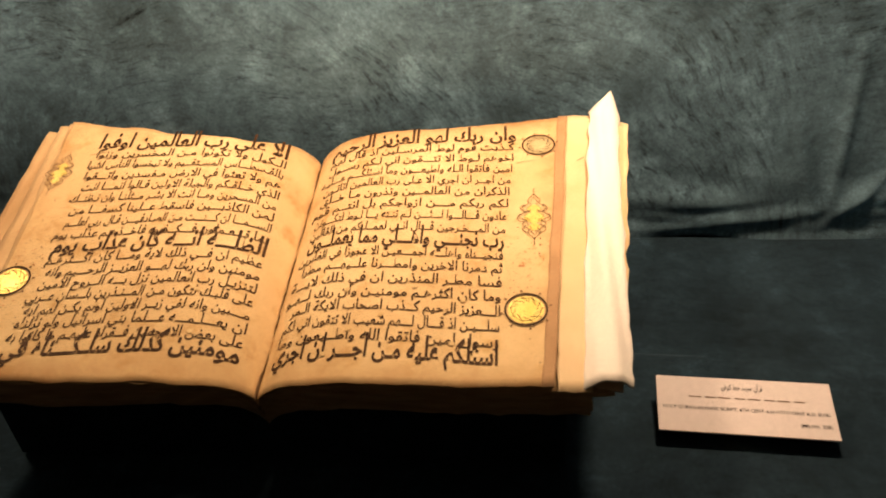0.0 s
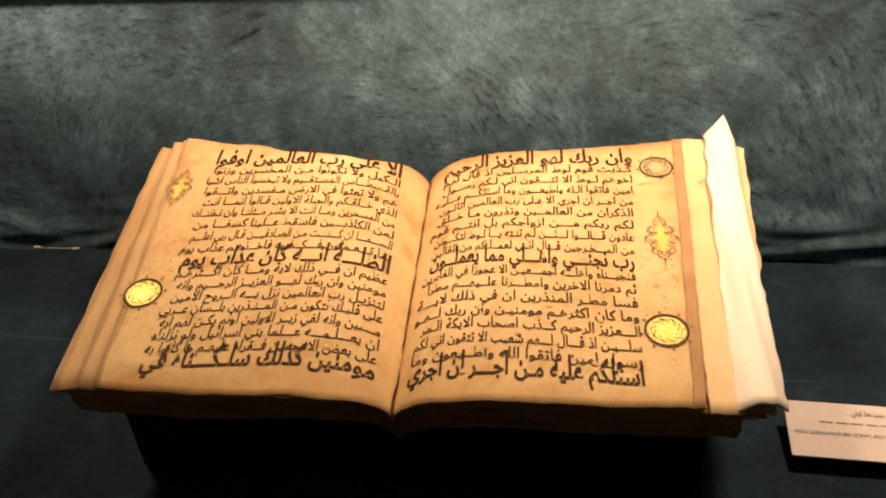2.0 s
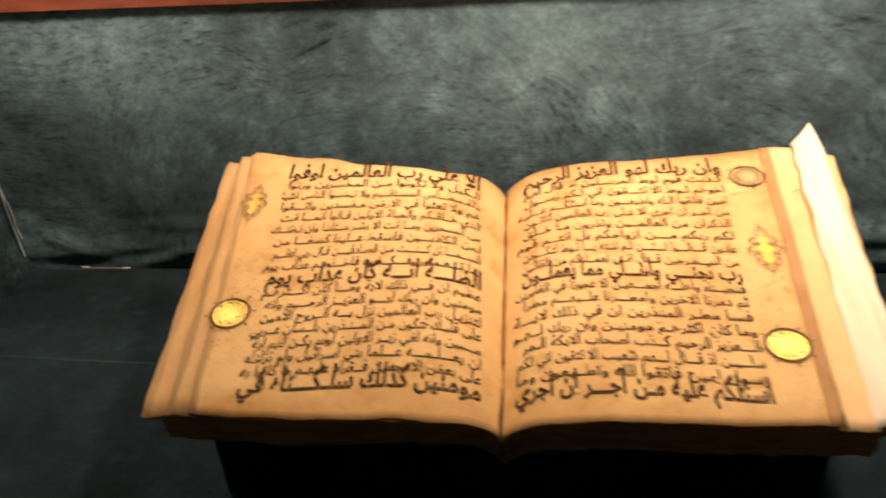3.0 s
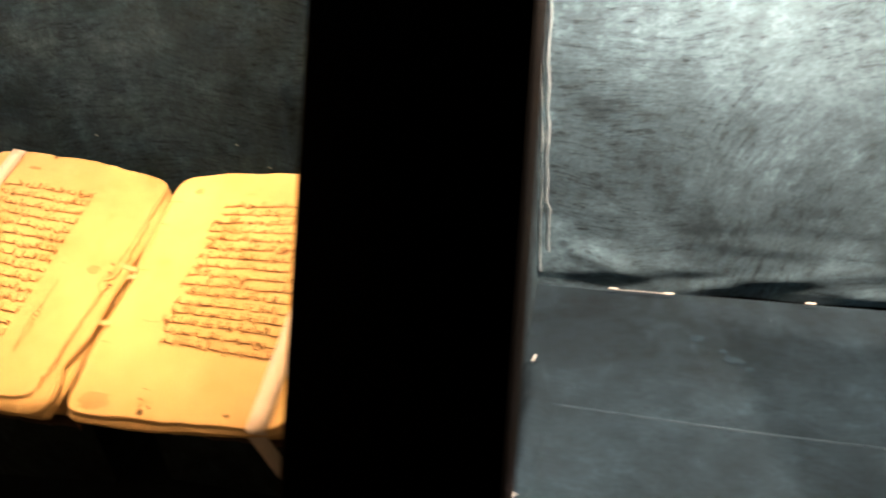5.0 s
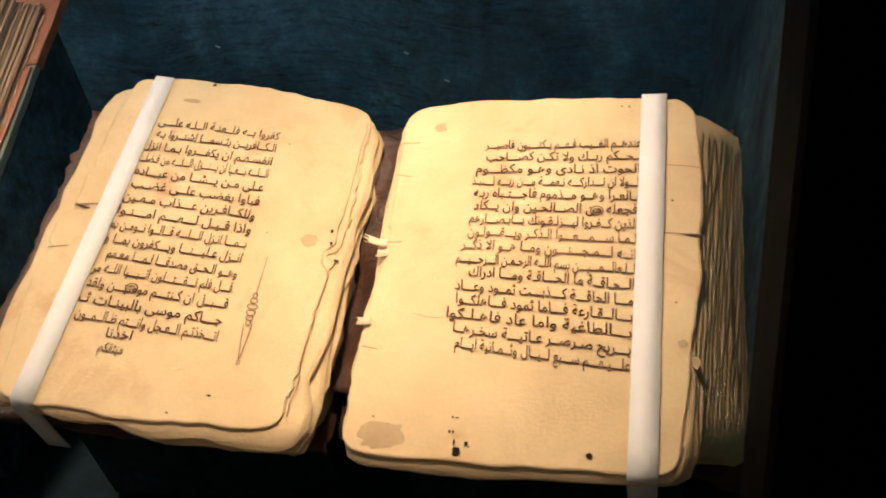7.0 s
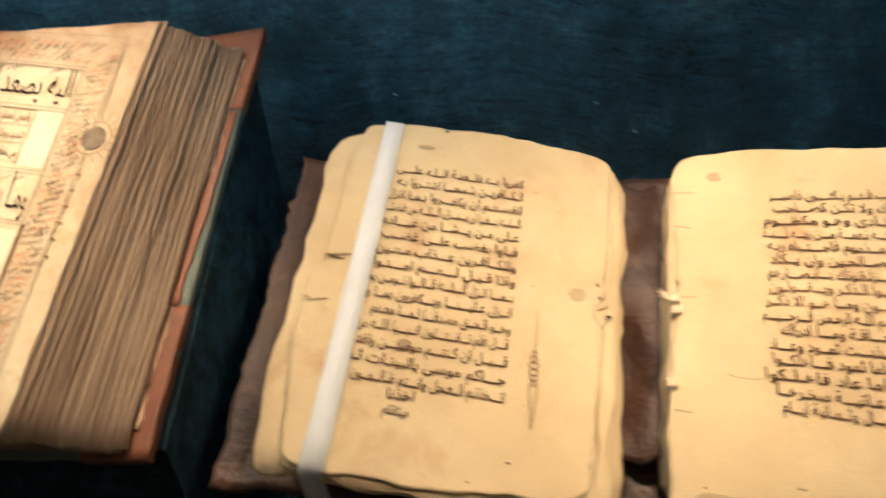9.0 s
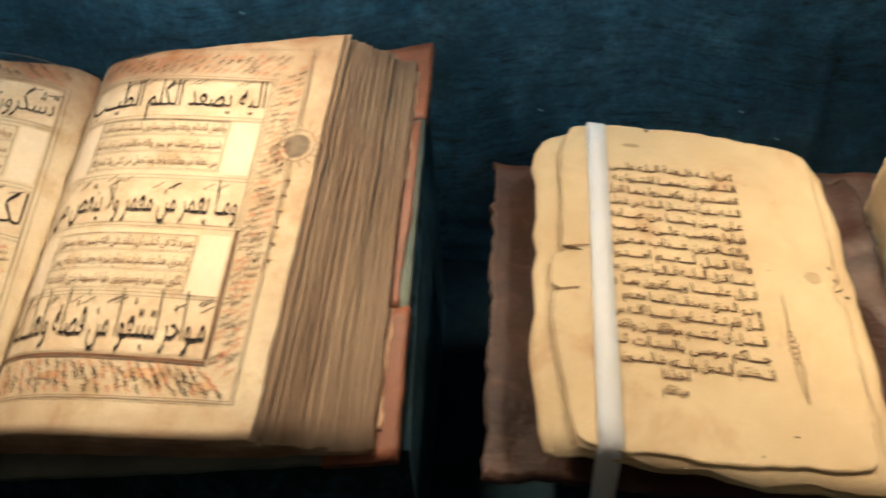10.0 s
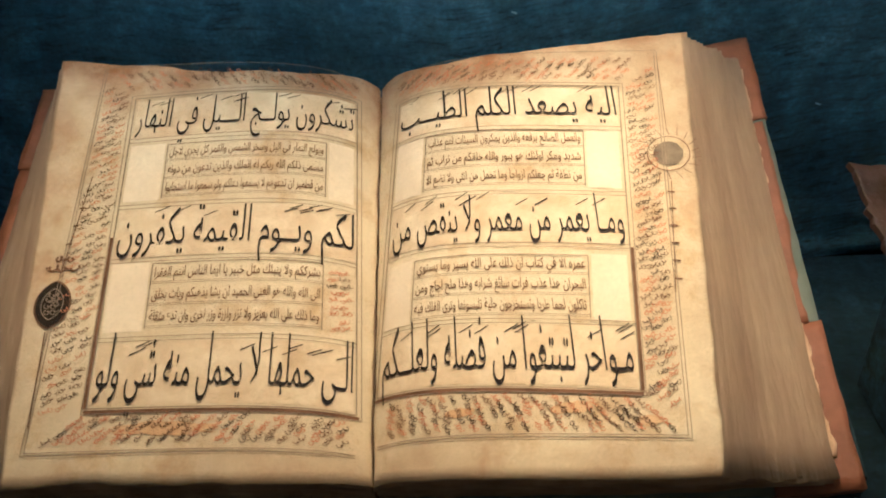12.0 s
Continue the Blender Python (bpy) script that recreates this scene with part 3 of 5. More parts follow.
for x, z in ((-0.773, 1.097), (-0.656, 1.094), (-0.633, 1.076), (-0.946, 1.161)):
    ob = box("lint", (-0.0016, -0.0004, -0.0004), (0.0016, 0.0004, 0.0004), FRAY, case, "", 0.0002)
    ob.location, ob.rotation_euler = (x, BACK_Y - 0.003, z), (0, 0.4, 0)
# a wide gather of the deck cloth at the foot of the end wall
verts, faces = [], []
for i in range(25):
    f = i / 24
    y = lerp(0.045, -0.075, f)
    w = 0.014 + 0.010 * math.sin(math.pi * f) + 0.003 * wob(f * 7, 1, 3)
    for j in range(9):
        g = j / 8
        verts.append((LEFT_A + 0.003 + w * g, y + 0.004 * g, FLOOR_Z + 0.0012 + 0.0105 * math.sin(math.pi * min(1, g * 1.15)) * math.sin(math.pi * f) ** 0.6 * (0.8 + 0.5 * wob(f * 9, g * 2, 4))))
    if i:
        for j in range(8):
            a = i * 9 + j
            faces.append((a - 9, a - 8, a + 1, a))
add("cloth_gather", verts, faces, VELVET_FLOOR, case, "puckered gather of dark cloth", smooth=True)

# lamp housings under the top board
for x, y, *rest in LAMPS:
    fit = thing("case_spotlight", "small round warm spotlight under the case top", "spotlight", pose(x, y, LAMP_Z), "spotlights in the case")
    bm = bmesh.new()
    bmesh.ops.create_cone(bm, cap_ends=True, segments=24, radius1=0.034, radius2=0.030, depth=0.019, matrix=Matrix.Translation((0, 0, 0.0105)))
    me = bpy.data.meshes.new("housing")
    bm.to_mesh(me)
    bm.free()
    me.materials.append(BLACK)
    new("housing", me).parent = fit
    bm = bmesh.new()
    bmesh.ops.create_cone(bm, cap_ends=True, segments=24, radius1=0.022, radius2=0.022, depth=0.002, matrix=Matrix.Translation((0, 0, 0)))
    me = bpy.data.meshes.new("lens")
    bm.to_mesh(me)
    bm.free()
    me.materials.append(LED)
    new("lens", me).parent = fit


def frame_of(at, tilt, yaw, cross=0.0):
    return Matrix.Translation(at) @ Matrix.Rotation(radians(yaw), 4, "Z") @ Matrix.Rotation(radians(tilt), 4, "X") @ Matrix.Rotation(radians(cross), 4, "Y")


def vee_cradle(m, points, v0, v1, label):
    """A cloth-covered stand under a book: points are (u, z) across its top; its foot is on the deck."""
    n = len(points)
    top = [m @ Vector((u, v, z)) for v in (v0, v1) for u, z in points]
    foot = [Vector((p.x, p.y, FLOOR_Z + 0.002)) for p in top]
    faces = [(i, i + 1, n + i + 1, n + i) for i in range(n - 1)]
    faces += [(3 * n + i, 3 * n + i + 1, 2 * n + i + 1, 2 * n + i) for i in range(n - 1)]
    faces += [(2 * n + i, 2 * n + i + 1, i + 1, i) for i in range(n - 1)]
    faces += [(n + i, n + i + 1, 3 * n + i + 1, 3 * n + i) for i in range(n - 1)]
    faces += [(0, n, 3 * n, 2 * n), (n - 1, 3 * n - 1, 4 * n - 1, 2 * n - 1)]
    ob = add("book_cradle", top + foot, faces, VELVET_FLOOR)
    bm = bmesh.new()
    bm.from_mesh(ob.data)
    bmesh.ops.recalc_face_normals(bm, faces=bm.faces)
    bm.to_mesh(ob.data)
    bm.free()
    return tagged(ob, label, "book stand")


def ribbon(name, parent, path, width, mat, label, thick=0.0007):
    """A tape along (u, v, z) points, lying flat across u."""
    verts = []
    for k, (u, v, z) in enumerate(path):
        w = width * (1 + 0.05 * wob(k * 0.8, 1, 4))
        verts += [(u - w / 2, v, z), (u + w / 2, v, z)]
    faces = [(2 * i, 2 * i + 1, 2 * i + 3, 2 * i + 2) for i in range(len(path) - 1)]
    ob = add(name, verts, faces, mat, parent, label, smooth=True)
    solid = ob.modifiers.new("thick", "SOLIDIFY")
    solid.thickness, solid.offset = thick, 1.0
    return ob


# ---- large manuscript in angular script ----
F1 = frame_of((0.022, -0.121, 1.043), 9.7, 1.5)


def h1(u, v):
    a = 0.031 * (1 - math.exp(-abs(u) / 0.022)) + 0.02 * abs(u)
    return a * (1.15 * (0.92 + 0.2 * v / 0.226) if u < 0 else 0.93)


def edge(*values):
    """A smooth edge through values set at even steps."""
    n = len(values) - 1

    def at(s):
        i = min(int(s * n), n - 1)
        f = s * n - i
        return lerp(values[i], values[i + 1], f * f * (3 - 2 * f))
    return at


book1 = thing("kufic_manuscript", "large open manuscript with browned pages of dark angular writing", "book", F1)
lo_l, lo_r = edge(-0.012, -0.014, -0.013, -0.009, 0.0), edge(-0.001, -0.007, -0.010, -0.012, -0.012)
top_l, top_r = edge(0.221, 0.215, 0.207, 0.205, 0.219), edge(0.225, 0.2225, 0.221, 0.224, 0.229)
STEPS = (0.05, 0.40, 0.46, 0.52, 0.93, 1.0)
for k in range(11):
    f = STEPS[min(k, 5)]
    inset = 0.012 if k > 5 else 0.0
    d = 0.0012 + 0.0012 * k if k < 6 else 0.0082 + 0.0036 * (k - 6)
    sheet("leaf", book1, PAPER_EDGE, lambda t: lerp(-0.166 - 0.031 * f, -0.188 - 0.0215 * f, t) + inset, lambda t: -0.001, lambda s: lo_l(s) + 0.002 * f, lambda s: top_l(s) - 0.003 * f, h1,
          0.0012 if k < 6 else 0.003, 30, 16, 0.0012, 10 + k, drop=d, wave=0.0005)
    sheet("leaf", book1, PAPER_EDGE, lambda t: 0.001, lambda t: lerp(0.178 + 0.026 * f, 0.19 + 0.036 * f, t) - inset, lambda s: lo_r(s) + 0.001 * f, lambda s: top_r(s) - 0.006 * f, h1,
          0.0012 if k < 6 else 0.003, 30, 16, 0.0012, 30 + k, drop=d + 0.002, wave=0.0005)
left1 = sheet("page", book1, PAGE_ONE, lambda t: lerp(-0.164, -0.187, t), lambda t: -0.0005, lo_l, top_l, h1, 0.0006, 60, 40, 0.0008, 1)
right1 = sheet("page", book1, PAGE_ONE, lambda t: 0.0005, lambda t: lerp(0.171, 0.187, t), lo_r, top_r, h1, 0.0006, 60, 40, 0.0008, 2)
sheet("edge_strip", book1, BAND, lambda t: lerp(0.1655, 0.1815, t), lambda t: lerp(0.1722, 0.1885, t), lambda s: -0.0125, lambda s: 0.2295, h1, 0.0008, 4, 30, 0.0006, 3, drop=-0.0006, label="brown pasted paper strip")
sheet("guard_leaf", book1, PAPER, lambda t: lerp(0.174, 0.184, t), lambda t: lerp(0.192, 0.209, t), lambda s: -0.014, lambda s: 0.232, h1, 0.0008, 12, 30, 0.0012, 4, drop=0.0014, wave=0.001, label="loose cream guard leaf")


def puffed(u, v):
    t = (v + 0.013) / 0.245
    c = lerp(0.200, 0.213, t)
    return h1(u, v) + 0.007 * max(0.0, 1 - ((u - c) / 0.0135) ** 2) + 0.0034 * wob(u * 130, v * 11, 6)


sheet("paper_wrap", book1, WRAP, lambda t: lerp(0.187, 0.2045, t), lambda t: lerp(0.213, 0.224 + 0.002 * t ** 8, t), lambda s: -0.013, lambda s: 0.231 + 0.023 * (s / 0.8) ** 1.6 if s < 0.8 else 0.254 - 0.026 * (s - 0.8) / 0.2, puffed,
      0.0012, 16, 40, 0.0010, 7, drop=0.001, label="folded pale paper wrapped over the page edges")
sheet("guard_leaf", book1, PAPER, lambda t: lerp(0.195, 0.21, t), lambda t: lerp(0.209, 0.2325, t), lambda s: -0.010, lambda s: 0.236 - 0.014 * s, h1, 0.0012, 10, 30, 0.0016, 8, drop=0.004, wave=0.0012, label="ochre guard leaf")

KUFIC_R = ["وان ربك لهو العزيز الرحيم", "كذبت قوم لوط المرسلين اذ قال لهم", "اخوهم لوط الا تتقون اني لكم رسول", "امين فاتقوا الله واطيعون وما اسئلكم عليه", "من اجر ان اجري الا على رب العالمين اتاتون",
           "الذكران من العالمين وتذرون ما خلق", "لكم ربكم من ازواجكم بل انتم قوم", "عادون قالوا لئن لم تنته يا لوط لتكونن", "من المخرجين قال اني لعملكم من القالين", "رب نجني واهلي مما يعملون",
           "فنجيناه واهله اجمعين الا عجوزا في الغابرين", "ثم دمرنا الاخرين وامطرنا عليهم مطرا", "فسا مطر المنذرين ان في ذلك لاية", "وما كان اكثرهم مومنين وان ربك لهو", "العزيز الرحيم كذب اصحاب الايكة المر",
           "سلين اذ قال لهم شعيب الا تتقون اني لكم", "رسول امين فاتقوا الله واطيعون وما", "اسئلكم عليه من اجر ان اجري"]
KUFIC_L = ["الا على رب العالمين اوفوا", "الكيل ولا تكونوا من المخسرين وزنوا", "بالقسطاس المستقيم ولا تبخسوا الناس اشيا", "هم ولا تعثوا في الارض مفسدين واتقوا", "الذي خلقكم والجبلة الاولين قالوا انما انت",
           "من المسحرين وما انت الا بشر مثلنا وان نظنك", "لمن الكاذبين فاسقط علينا كسفا من", "السما ان كنت من الصادقين قال ربي اعلم", "بما تعملون فكذبوه فاخذهم عذاب يوم", "الظلة انه كان عذاب يوم",
           "عظيم ان في ذلك لاية وما كان اكثرهم", "مومنين وان ربك لهو العزيز الرحيم وانه", "لتنزيل رب العالمين نزل به الروح الامين", "على قلبك لتكون من المنذرين بلسان عربي", "مبين وانه لفي زبر الاولين اولم يكن لهم اية",
           "ان يعلمه علما بني اسرائيل ولو نزلناه", "على بعض الاعجمين فقراه عليهم ما كانوا به", "مومنين كذلك سلكناه في"]
HEAD_L = [((-0.155, 0.190), (-0.018, 0.197)), ((-0.147, 0.084), (-0.014, 0.100)), ((-0.144, 0.002), (-0.011, 0.015))]
HEAD_R = [((0.013, 0.207), (0.151, 0.203)), ((0.012, 0.108), (0.144, 0.093)), ((0.008, 0.016), (0.142, 0.002))]


def between(a, b, f):
    return tuple((lerp(a[e][0], b[e][0], f), lerp(a[e][1], b[e][1], f)) for e in (0, 1))


for page, texts, heads in ((right1, KUFIC_R, HEAD_R), (left1, KUFIC_L, HEAD_L)):
    for k, text in enumerate(texts):
        if k in (0, 9, 17):
            a, b = heads[(0, 9, 17).index(k)]
            write(page, drawn_out(text, 0.25, k), a, b, 0.0150, h1, INK, 0.027, shake=0.0004, seed=k, tall=2.0)
        else:
            a, b = between(heads[0], heads[1], (k - 0.05) / 9) if k < 9 else between(heads[1], heads[2], (k - 9 - 0.05) / 8)
            r = random.Random(k * 3 + len(text))
            cut = r.uniform(0, 0.008)
            a = (a[0] - 0.004 + cut, a[1])
            write(page, drawn_out(text, 0.22, k), a, b, 0.0082, h1, INK, 0.013, shake=0.0004, seed=k, tall=1.75)


def medallion(page, cu, cv, r, high, seed, gilt=GOLD):
    disc("medallion", page, cu, cv, r * 0.86, r * 0.86, gilt, high, 0.0005, wobble=0.03, label="gilded medallion ringed in dark ink")
    rows = [(ring(cu, cv, r, r), 0.0011), (ring(cu, cv, r * 0.72, r * 0.72), 0.0003)]
    rd = random.Random(seed)
    for k in range(10):
        a = k * 0.63 + rd.uniform(-0.1, 0.1)
        rows.append((scribble(cu + r * 0.5 * math.cos(a), cv + r * 0.5 * math.sin(a), r * 0.5, a + 1.3, seed + k, 0.0005), 0.0003))
    strokes("medallion_ring", page, rows, INK, high, lift=0.0008)
    dots = [(line((cu + r * 1.13 * math.cos(a), cv + r * 1.13 * math.sin(a)), (cu + r * 1.27 * math.cos(a), cv + r * 1.27 * math.sin(a)), 2), 0.0012) for a in [0.78 * k + 0.2 for k in range(8)]]
    strokes("medallion_points", page, dots, INK_FADED, high)


medallion(left1, -0.163, 0.060, 0.0118, h1, 3)
medallion(right1, 0.1575, 0.0415, 0.0120, h1, 4)
medallion(right1, 0.167, 0.196, 0.0112, h1, 5, STAIN)


def palmette(page, cu, cv, w, hgt, high, name="palmette"):
    """A tall scrolled ornament: gilded lozenges inside a scalloped outline, with curling leaves and a stem at both ends."""
    def half(q):
        return w * (1 - abs(q)) ** 0.75 * (0.52 + 0.48 * abs(math.cos(2.6 * math.pi * q)))

    for k, (dv, r, tall) in enumerate(((-0.46, 0.36, 0.13), (-0.06, 0.62, 0.21), (0.34, 0.44, 0.15))):
        rim = [(cu + w * r * math.copysign(abs(math.cos(a)) ** 1.5, math.cos(a)), cv + dv * hgt * 0.8 + hgt * tall * math.copysign(abs(math.sin(a)) ** 1.2, math.sin(a))) for a in [2 * math.pi * q / 28 for q in range(28)]]
        mid = (cu, cv + dv * hgt * 0.8)
        add(name + "_lobe", [(*mid, high(*mid) + 0.0004)] + [(*p, high(*p) + 0.0004) for p in rim], [(0, 1 + q, 1 + (q + 1) % 28) for q in range(28)], GOLD, page, "gilded lozenge")
    rows = [(line((cu, cv + hgt * 0.72), (cu, cv + hgt)), 0.0004), (line((cu, cv - hgt * 0.72), (cu, cv - hgt)), 0.0004)]
    for side in (1, -1):
        rows.append(([(cu + side * half(q / 24), cv + 0.8 * hgt * q / 24) for q in range(-24, 25)], 0.0005))
        rows.append(([(cu + side * 0.6 * half(q / 20), cv + 0.68 * hgt * q / 20) for q in range(-20, 21)], 0.0003))
        for dv, r in ((-0.42, 0.55), (-0.05, 1.0), (0.30, 0.72)):
            rows.append(([(cu + side * w * (r * 0.72 + 0.30 * math.sin(a)), cv + dv * hgt + hgt * 0.10 * (math.cos(a) - 0.16 * a)) for a in [0.3 * q for q in range(17)]], 0.0005))
    strokes(name + "_outline", page, rows, INK_FADED, high, lift=0.0008)


palmette(right1, 0.163, 0.121, 0.0105, 0.027, h1)
palmette(left1, -0.1735, 0.163, 0.0092, 0.024, h1)
rd = random.Random(8)
for page, sign in ((left1, -1), (right1, 1)):
    for k in range(7):
        disc("verse_rosette", page, sign * rd.uniform(0.03, 0.14), rd.uniform(0.01, 0.08), 0.0016, 0.0016, WASH, h1, 0.0009, 14)
    spots = []
    for k in range(60):
        u, v = sign * rd.uniform(0.145, 0.168), abs(rd.gauss(0.07, 0.025))
        spots.append((line((u, v), (u + rd.uniform(0.0003, 0.001), v + 0.0003), 1), rd.uniform(0.0003, 0.0009)))
    strokes("ink_specks", page, spots, INK_FADED, h1)
strokes("marginal_note", right1, [(scribble(0.152, 0.176, 0.012, 0.2, 2, 0.0004), 0.0004)], INK_FADED, h1, lift=0.001)
strokes("pen_mark", right1, [(scribble(0.193, 0.176, 0.006, 0.7, 3, 0.0004), 0.0006)], INK_FADED, h1, lift=0.001)
strokes("marginal_note", left1, [(scribble(-0.158, 0.182, 0.012, 0.3, 5, 0.0003), 0.0004)], INK_FADED, h1)
vee_cradle(F1, [(-0.17, -0.010), (-0.02, -0.034), (0.02, -0.034), (0.18, -0.012)], 0.004, 0.20, "dark cloth-covered stand under the large manuscript")

# ---- caption card ----
card = thing("caption_card", "pale pink printed caption card standing beside the large manuscript", "caption card", frame_of((0.312, -0.075, 1.000), 11, -2.5))
box("card", (-0.0525, -0.0180, -0.0015), (0.0525, 0.0225, 0.0), CARD, card, "", 0.0004)
box("wedge", (-0.050, -0.015, -0.009), (0.050, 0.012, -0.0016), BLACK, card, "low dark wedge under the card")
flat = lambda u, v: 0.0


def print_line(text, a, b, size, rtl=True):
    return write(card, text if rtl else text[::-1], a, b, size, flat, INK_BLACK, 0.004, 0.0002, "printed_line")


print_line("قرآن مجيد خط كوفي", (-0.013, 0.0140), (0.012, 0.0140), 0.0056)
strokes("printed_bar", card, [(line((-0.033 + 0.0088 * k + 0.001 * (k % 2), 0.0075), (-0.0256 + 0.0088 * k, 0.0073), 3), 0.0008) for k in range(8)], INK_FADED, flat, lift=0.0002)
print_line("HOLY QURAN IN KUFIC SCRIPT, 4TH CENT A.H /10TH CENT A.D. IRAN", (-0.049, -0.0020), (0.049, -0.0020), 0.0036, False)
print_line("(MS.No. 228)", (0.031, -0.0105), (0.049, -0.0105), 0.0036, False)

# ---- small worn manuscript in two blocks, tied with tape ----
F2L = frame_of((-0.660, -0.148, 1.073), 15, 1.5, 10.5)
F2R = frame_of((-0.635, -0.148, 1.077), 19.5, 0, -4)


def hL(u, v):
    return -0.0016 * max(0.0, (u + 0.005) / 0.02) ** 2 - 0.0022 * max(0.0, (-0.09 - u) / 0.015) ** 2 + 0.0006 * wob(u * 30, v * 22, 3)


def hR(u, v):
    return -0.0018 * max(0.0, (0.012 - u) / 0.015) ** 2 - 0.002 * max(0.0, (u - 0.118) / 0.015) ** 2 + 0.0006 * wob(u * 30, v * 22, 4)


def worn(a, b, amp, seed):
    return lambda t: lerp(a, b, t) + amp * (wob(t * 9, 1, seed) + 0.5 * wob(t * 31, 2, seed))


book2 = thing("taped_manuscript", "small worn manuscript in two loose blocks under white tapes", "book", F2L)
TO_R = F2L.inverted() @ F2R


def on_right(ob):
    ob.matrix_local = TO_R
    return ob


for k in range(13):
    f = k / 12
    rr = random.Random(k)
    right = worn(0.0125 + 0.002 * k, 0.0205 + 0.0008 * k, 0.0024, 40 + k) if k < 3 else worn(0.013 + 0.003 * f, 0.021 + 0.003 * f, 0.0016, 40 + k)
    sheet("leaf", book2, PAPER_TAN, worn(-0.1150, -0.1120, 0.0012, 20) if k == 1 else worn(-0.1045 - 0.004 * f * rr.random(), -0.101 - 0.003 * f, 0.0012, 20 + k), right,
          edge(*[v + (0.006 if k > 3 else 0.0) + 0.010 * f for v in (0.0265, 0.0232, 0.0205, 0.021)]), edge(*[v - 0.007 * f for v in (0.1865, 0.1905, 0.1895, 0.183)]), hL, 0.0015, 24, 14, 0.0016, k, 0.009, 0.0008, drop=0.0013 + 0.0023 * k)
for k in range(20):
    f = k / 19
    on_right(sheet("leaf", book2, PAPER_TAN, worn(0.0045 - 0.002 * f, 0.0065 - 0.002 * f, 0.0016, 60 + k), worn(0.124 + 0.028 * f, 0.131 + 0.031 * f ** 0.9, 0.0005, 80 + k),
                   edge(*[v + (0.007 if k > 2 else 0.0) + 0.010 * f for v in (0.0165, 0.0155, 0.0165, 0.0185)]), edge(*[v + 0.006 * f * q for v, q in ((0.170, -0.5), (0.1715, 0), (0.171, 1), (0.168, 2))]), hR, 0.0017, 24, 14, 0.0005, 50 + k, 0.010, 0.0003, drop=0.0013 + 0.0016 * k))


def torn_left(t):
    v = lerp(0.028, 0.190, t)
    base = lerp(-0.1025, -0.1075, min(1.0, (v - 0.028) / 0.04)) if v < 0.1135 else lerp(-0.1035, -0.099, (v - 0.1135) / 0.076)
    tear = 0.0085 * math.exp(-((v - 0.1150) / 0.0016) ** 2) + 0.004 * math.exp(-((v - 0.0935) / 0.0012) ** 2)
    return base + tear + 0.0012 * wob(v * 90, 1, 3)


def torn_right(t):
    v = lerp(0.029, 0.187, t)
    base = lerp(0.0040, 0.0105, min(1.0, (v - 0.029) / 0.07)) if v < 0.099 else lerp(0.0105, 0.0148, min(1.0, (v - 0.099) / 0.03))
    return base + 0.0016 * wob(v * 70, 4, 5) + 0.0011 * wob(v * 240, 5, 5) - 0.004 * math.exp(-((v - 0.106) / 0.0022) ** 2)


def torn_inner(t):
    v = lerp(0.020, 0.172, t)
    base = lerp(0.0038, 0.0078, min(1.0, max(0.0, v - 0.043) / 0.065))
    return base + 0.0010 * wob(v * 80, 6, 7) + 0.0008 * wob(v * 260, 7, 7) - 0.0022 * math.exp(-((v - 0.0685) / 0.002) ** 2) + 0.0022 * math.exp(-((v - 0.112) / 0.003) ** 2)


pageL = sheet("page", book2, PAPER_TAN, torn_left, torn_right, edge(0.0285, 0.0262, 0.0256, 0.0268, 0.0290), edge(0.1885, 0.1915, 0.1930, 0.1905, 0.1870), hL, 0.0006, 56, 110, 0.0010, 11, 0.007)
pageR = on_right(sheet("page", book2, PAPER_TAN, torn_inner, edge(0.1208, 0.1245, 0.1285, 0.1300, 0.1285), edge(0.0200, 0.0196, 0.0198, 0.0200), edge(0.1705, 0.1738, 0.1742, 0.1735, 0.1720), hR, 0.0006, 56, 110, 0.0008, 12, 0.010))

TWO_L = ["كفروا به فلعنة الله على", "الكافرين بئسما اشتروا به", "انفسهم ان يكفروا بما انزل", "الله بغيا ان ينزل الله من فضله", "على من يشا من عباده", "فباوا بغضب على غضب", "وللكافرين عذاب مهين", "واذا قيل لهم امنوا",
         "بما انزل الله قالوا نومن بما", "انزل علينا ويكفرون بما ورا", "وهو الحق مصدقا لما معهم", "قل فلم تقتلون انبيا الله من", "قبل ان كنتم مومنين ولقد", "جاكم موسى بالبينات ثم", "اتخذتم العجل وانتم ظالمون"]
TWO_R = ["عندهم الغيب فهم يكتبون فاصبر", "لحكم ربك ولا تكن كصاحب", "الحوت اذ نادى وهو مكظوم", "لولا ان تداركه نعمة من ربه لنبذ", "بالعرا وهو مذموم فاجتباه ربه", "فجعله من الصالحين وان يكاد", "الذين كفروا ليزلقونك بابصارهم", "لما سمعوا الذكر ويقولون", "انه لمجنون وما هو الا ذكر",
         "للعالمين بسم الله الرحمن الرحيم", "الحاقة ما الحاقة وما ادراك", "ما الحاقة كذبت ثمود وعاد", "بالقارعة فاما ثمود فاهلكوا", "بالطاغية واما عاد فاهلكوا", "بريح صرصر عاتية سخرها", "عليهم سبع ليال وثمانية ايام"]
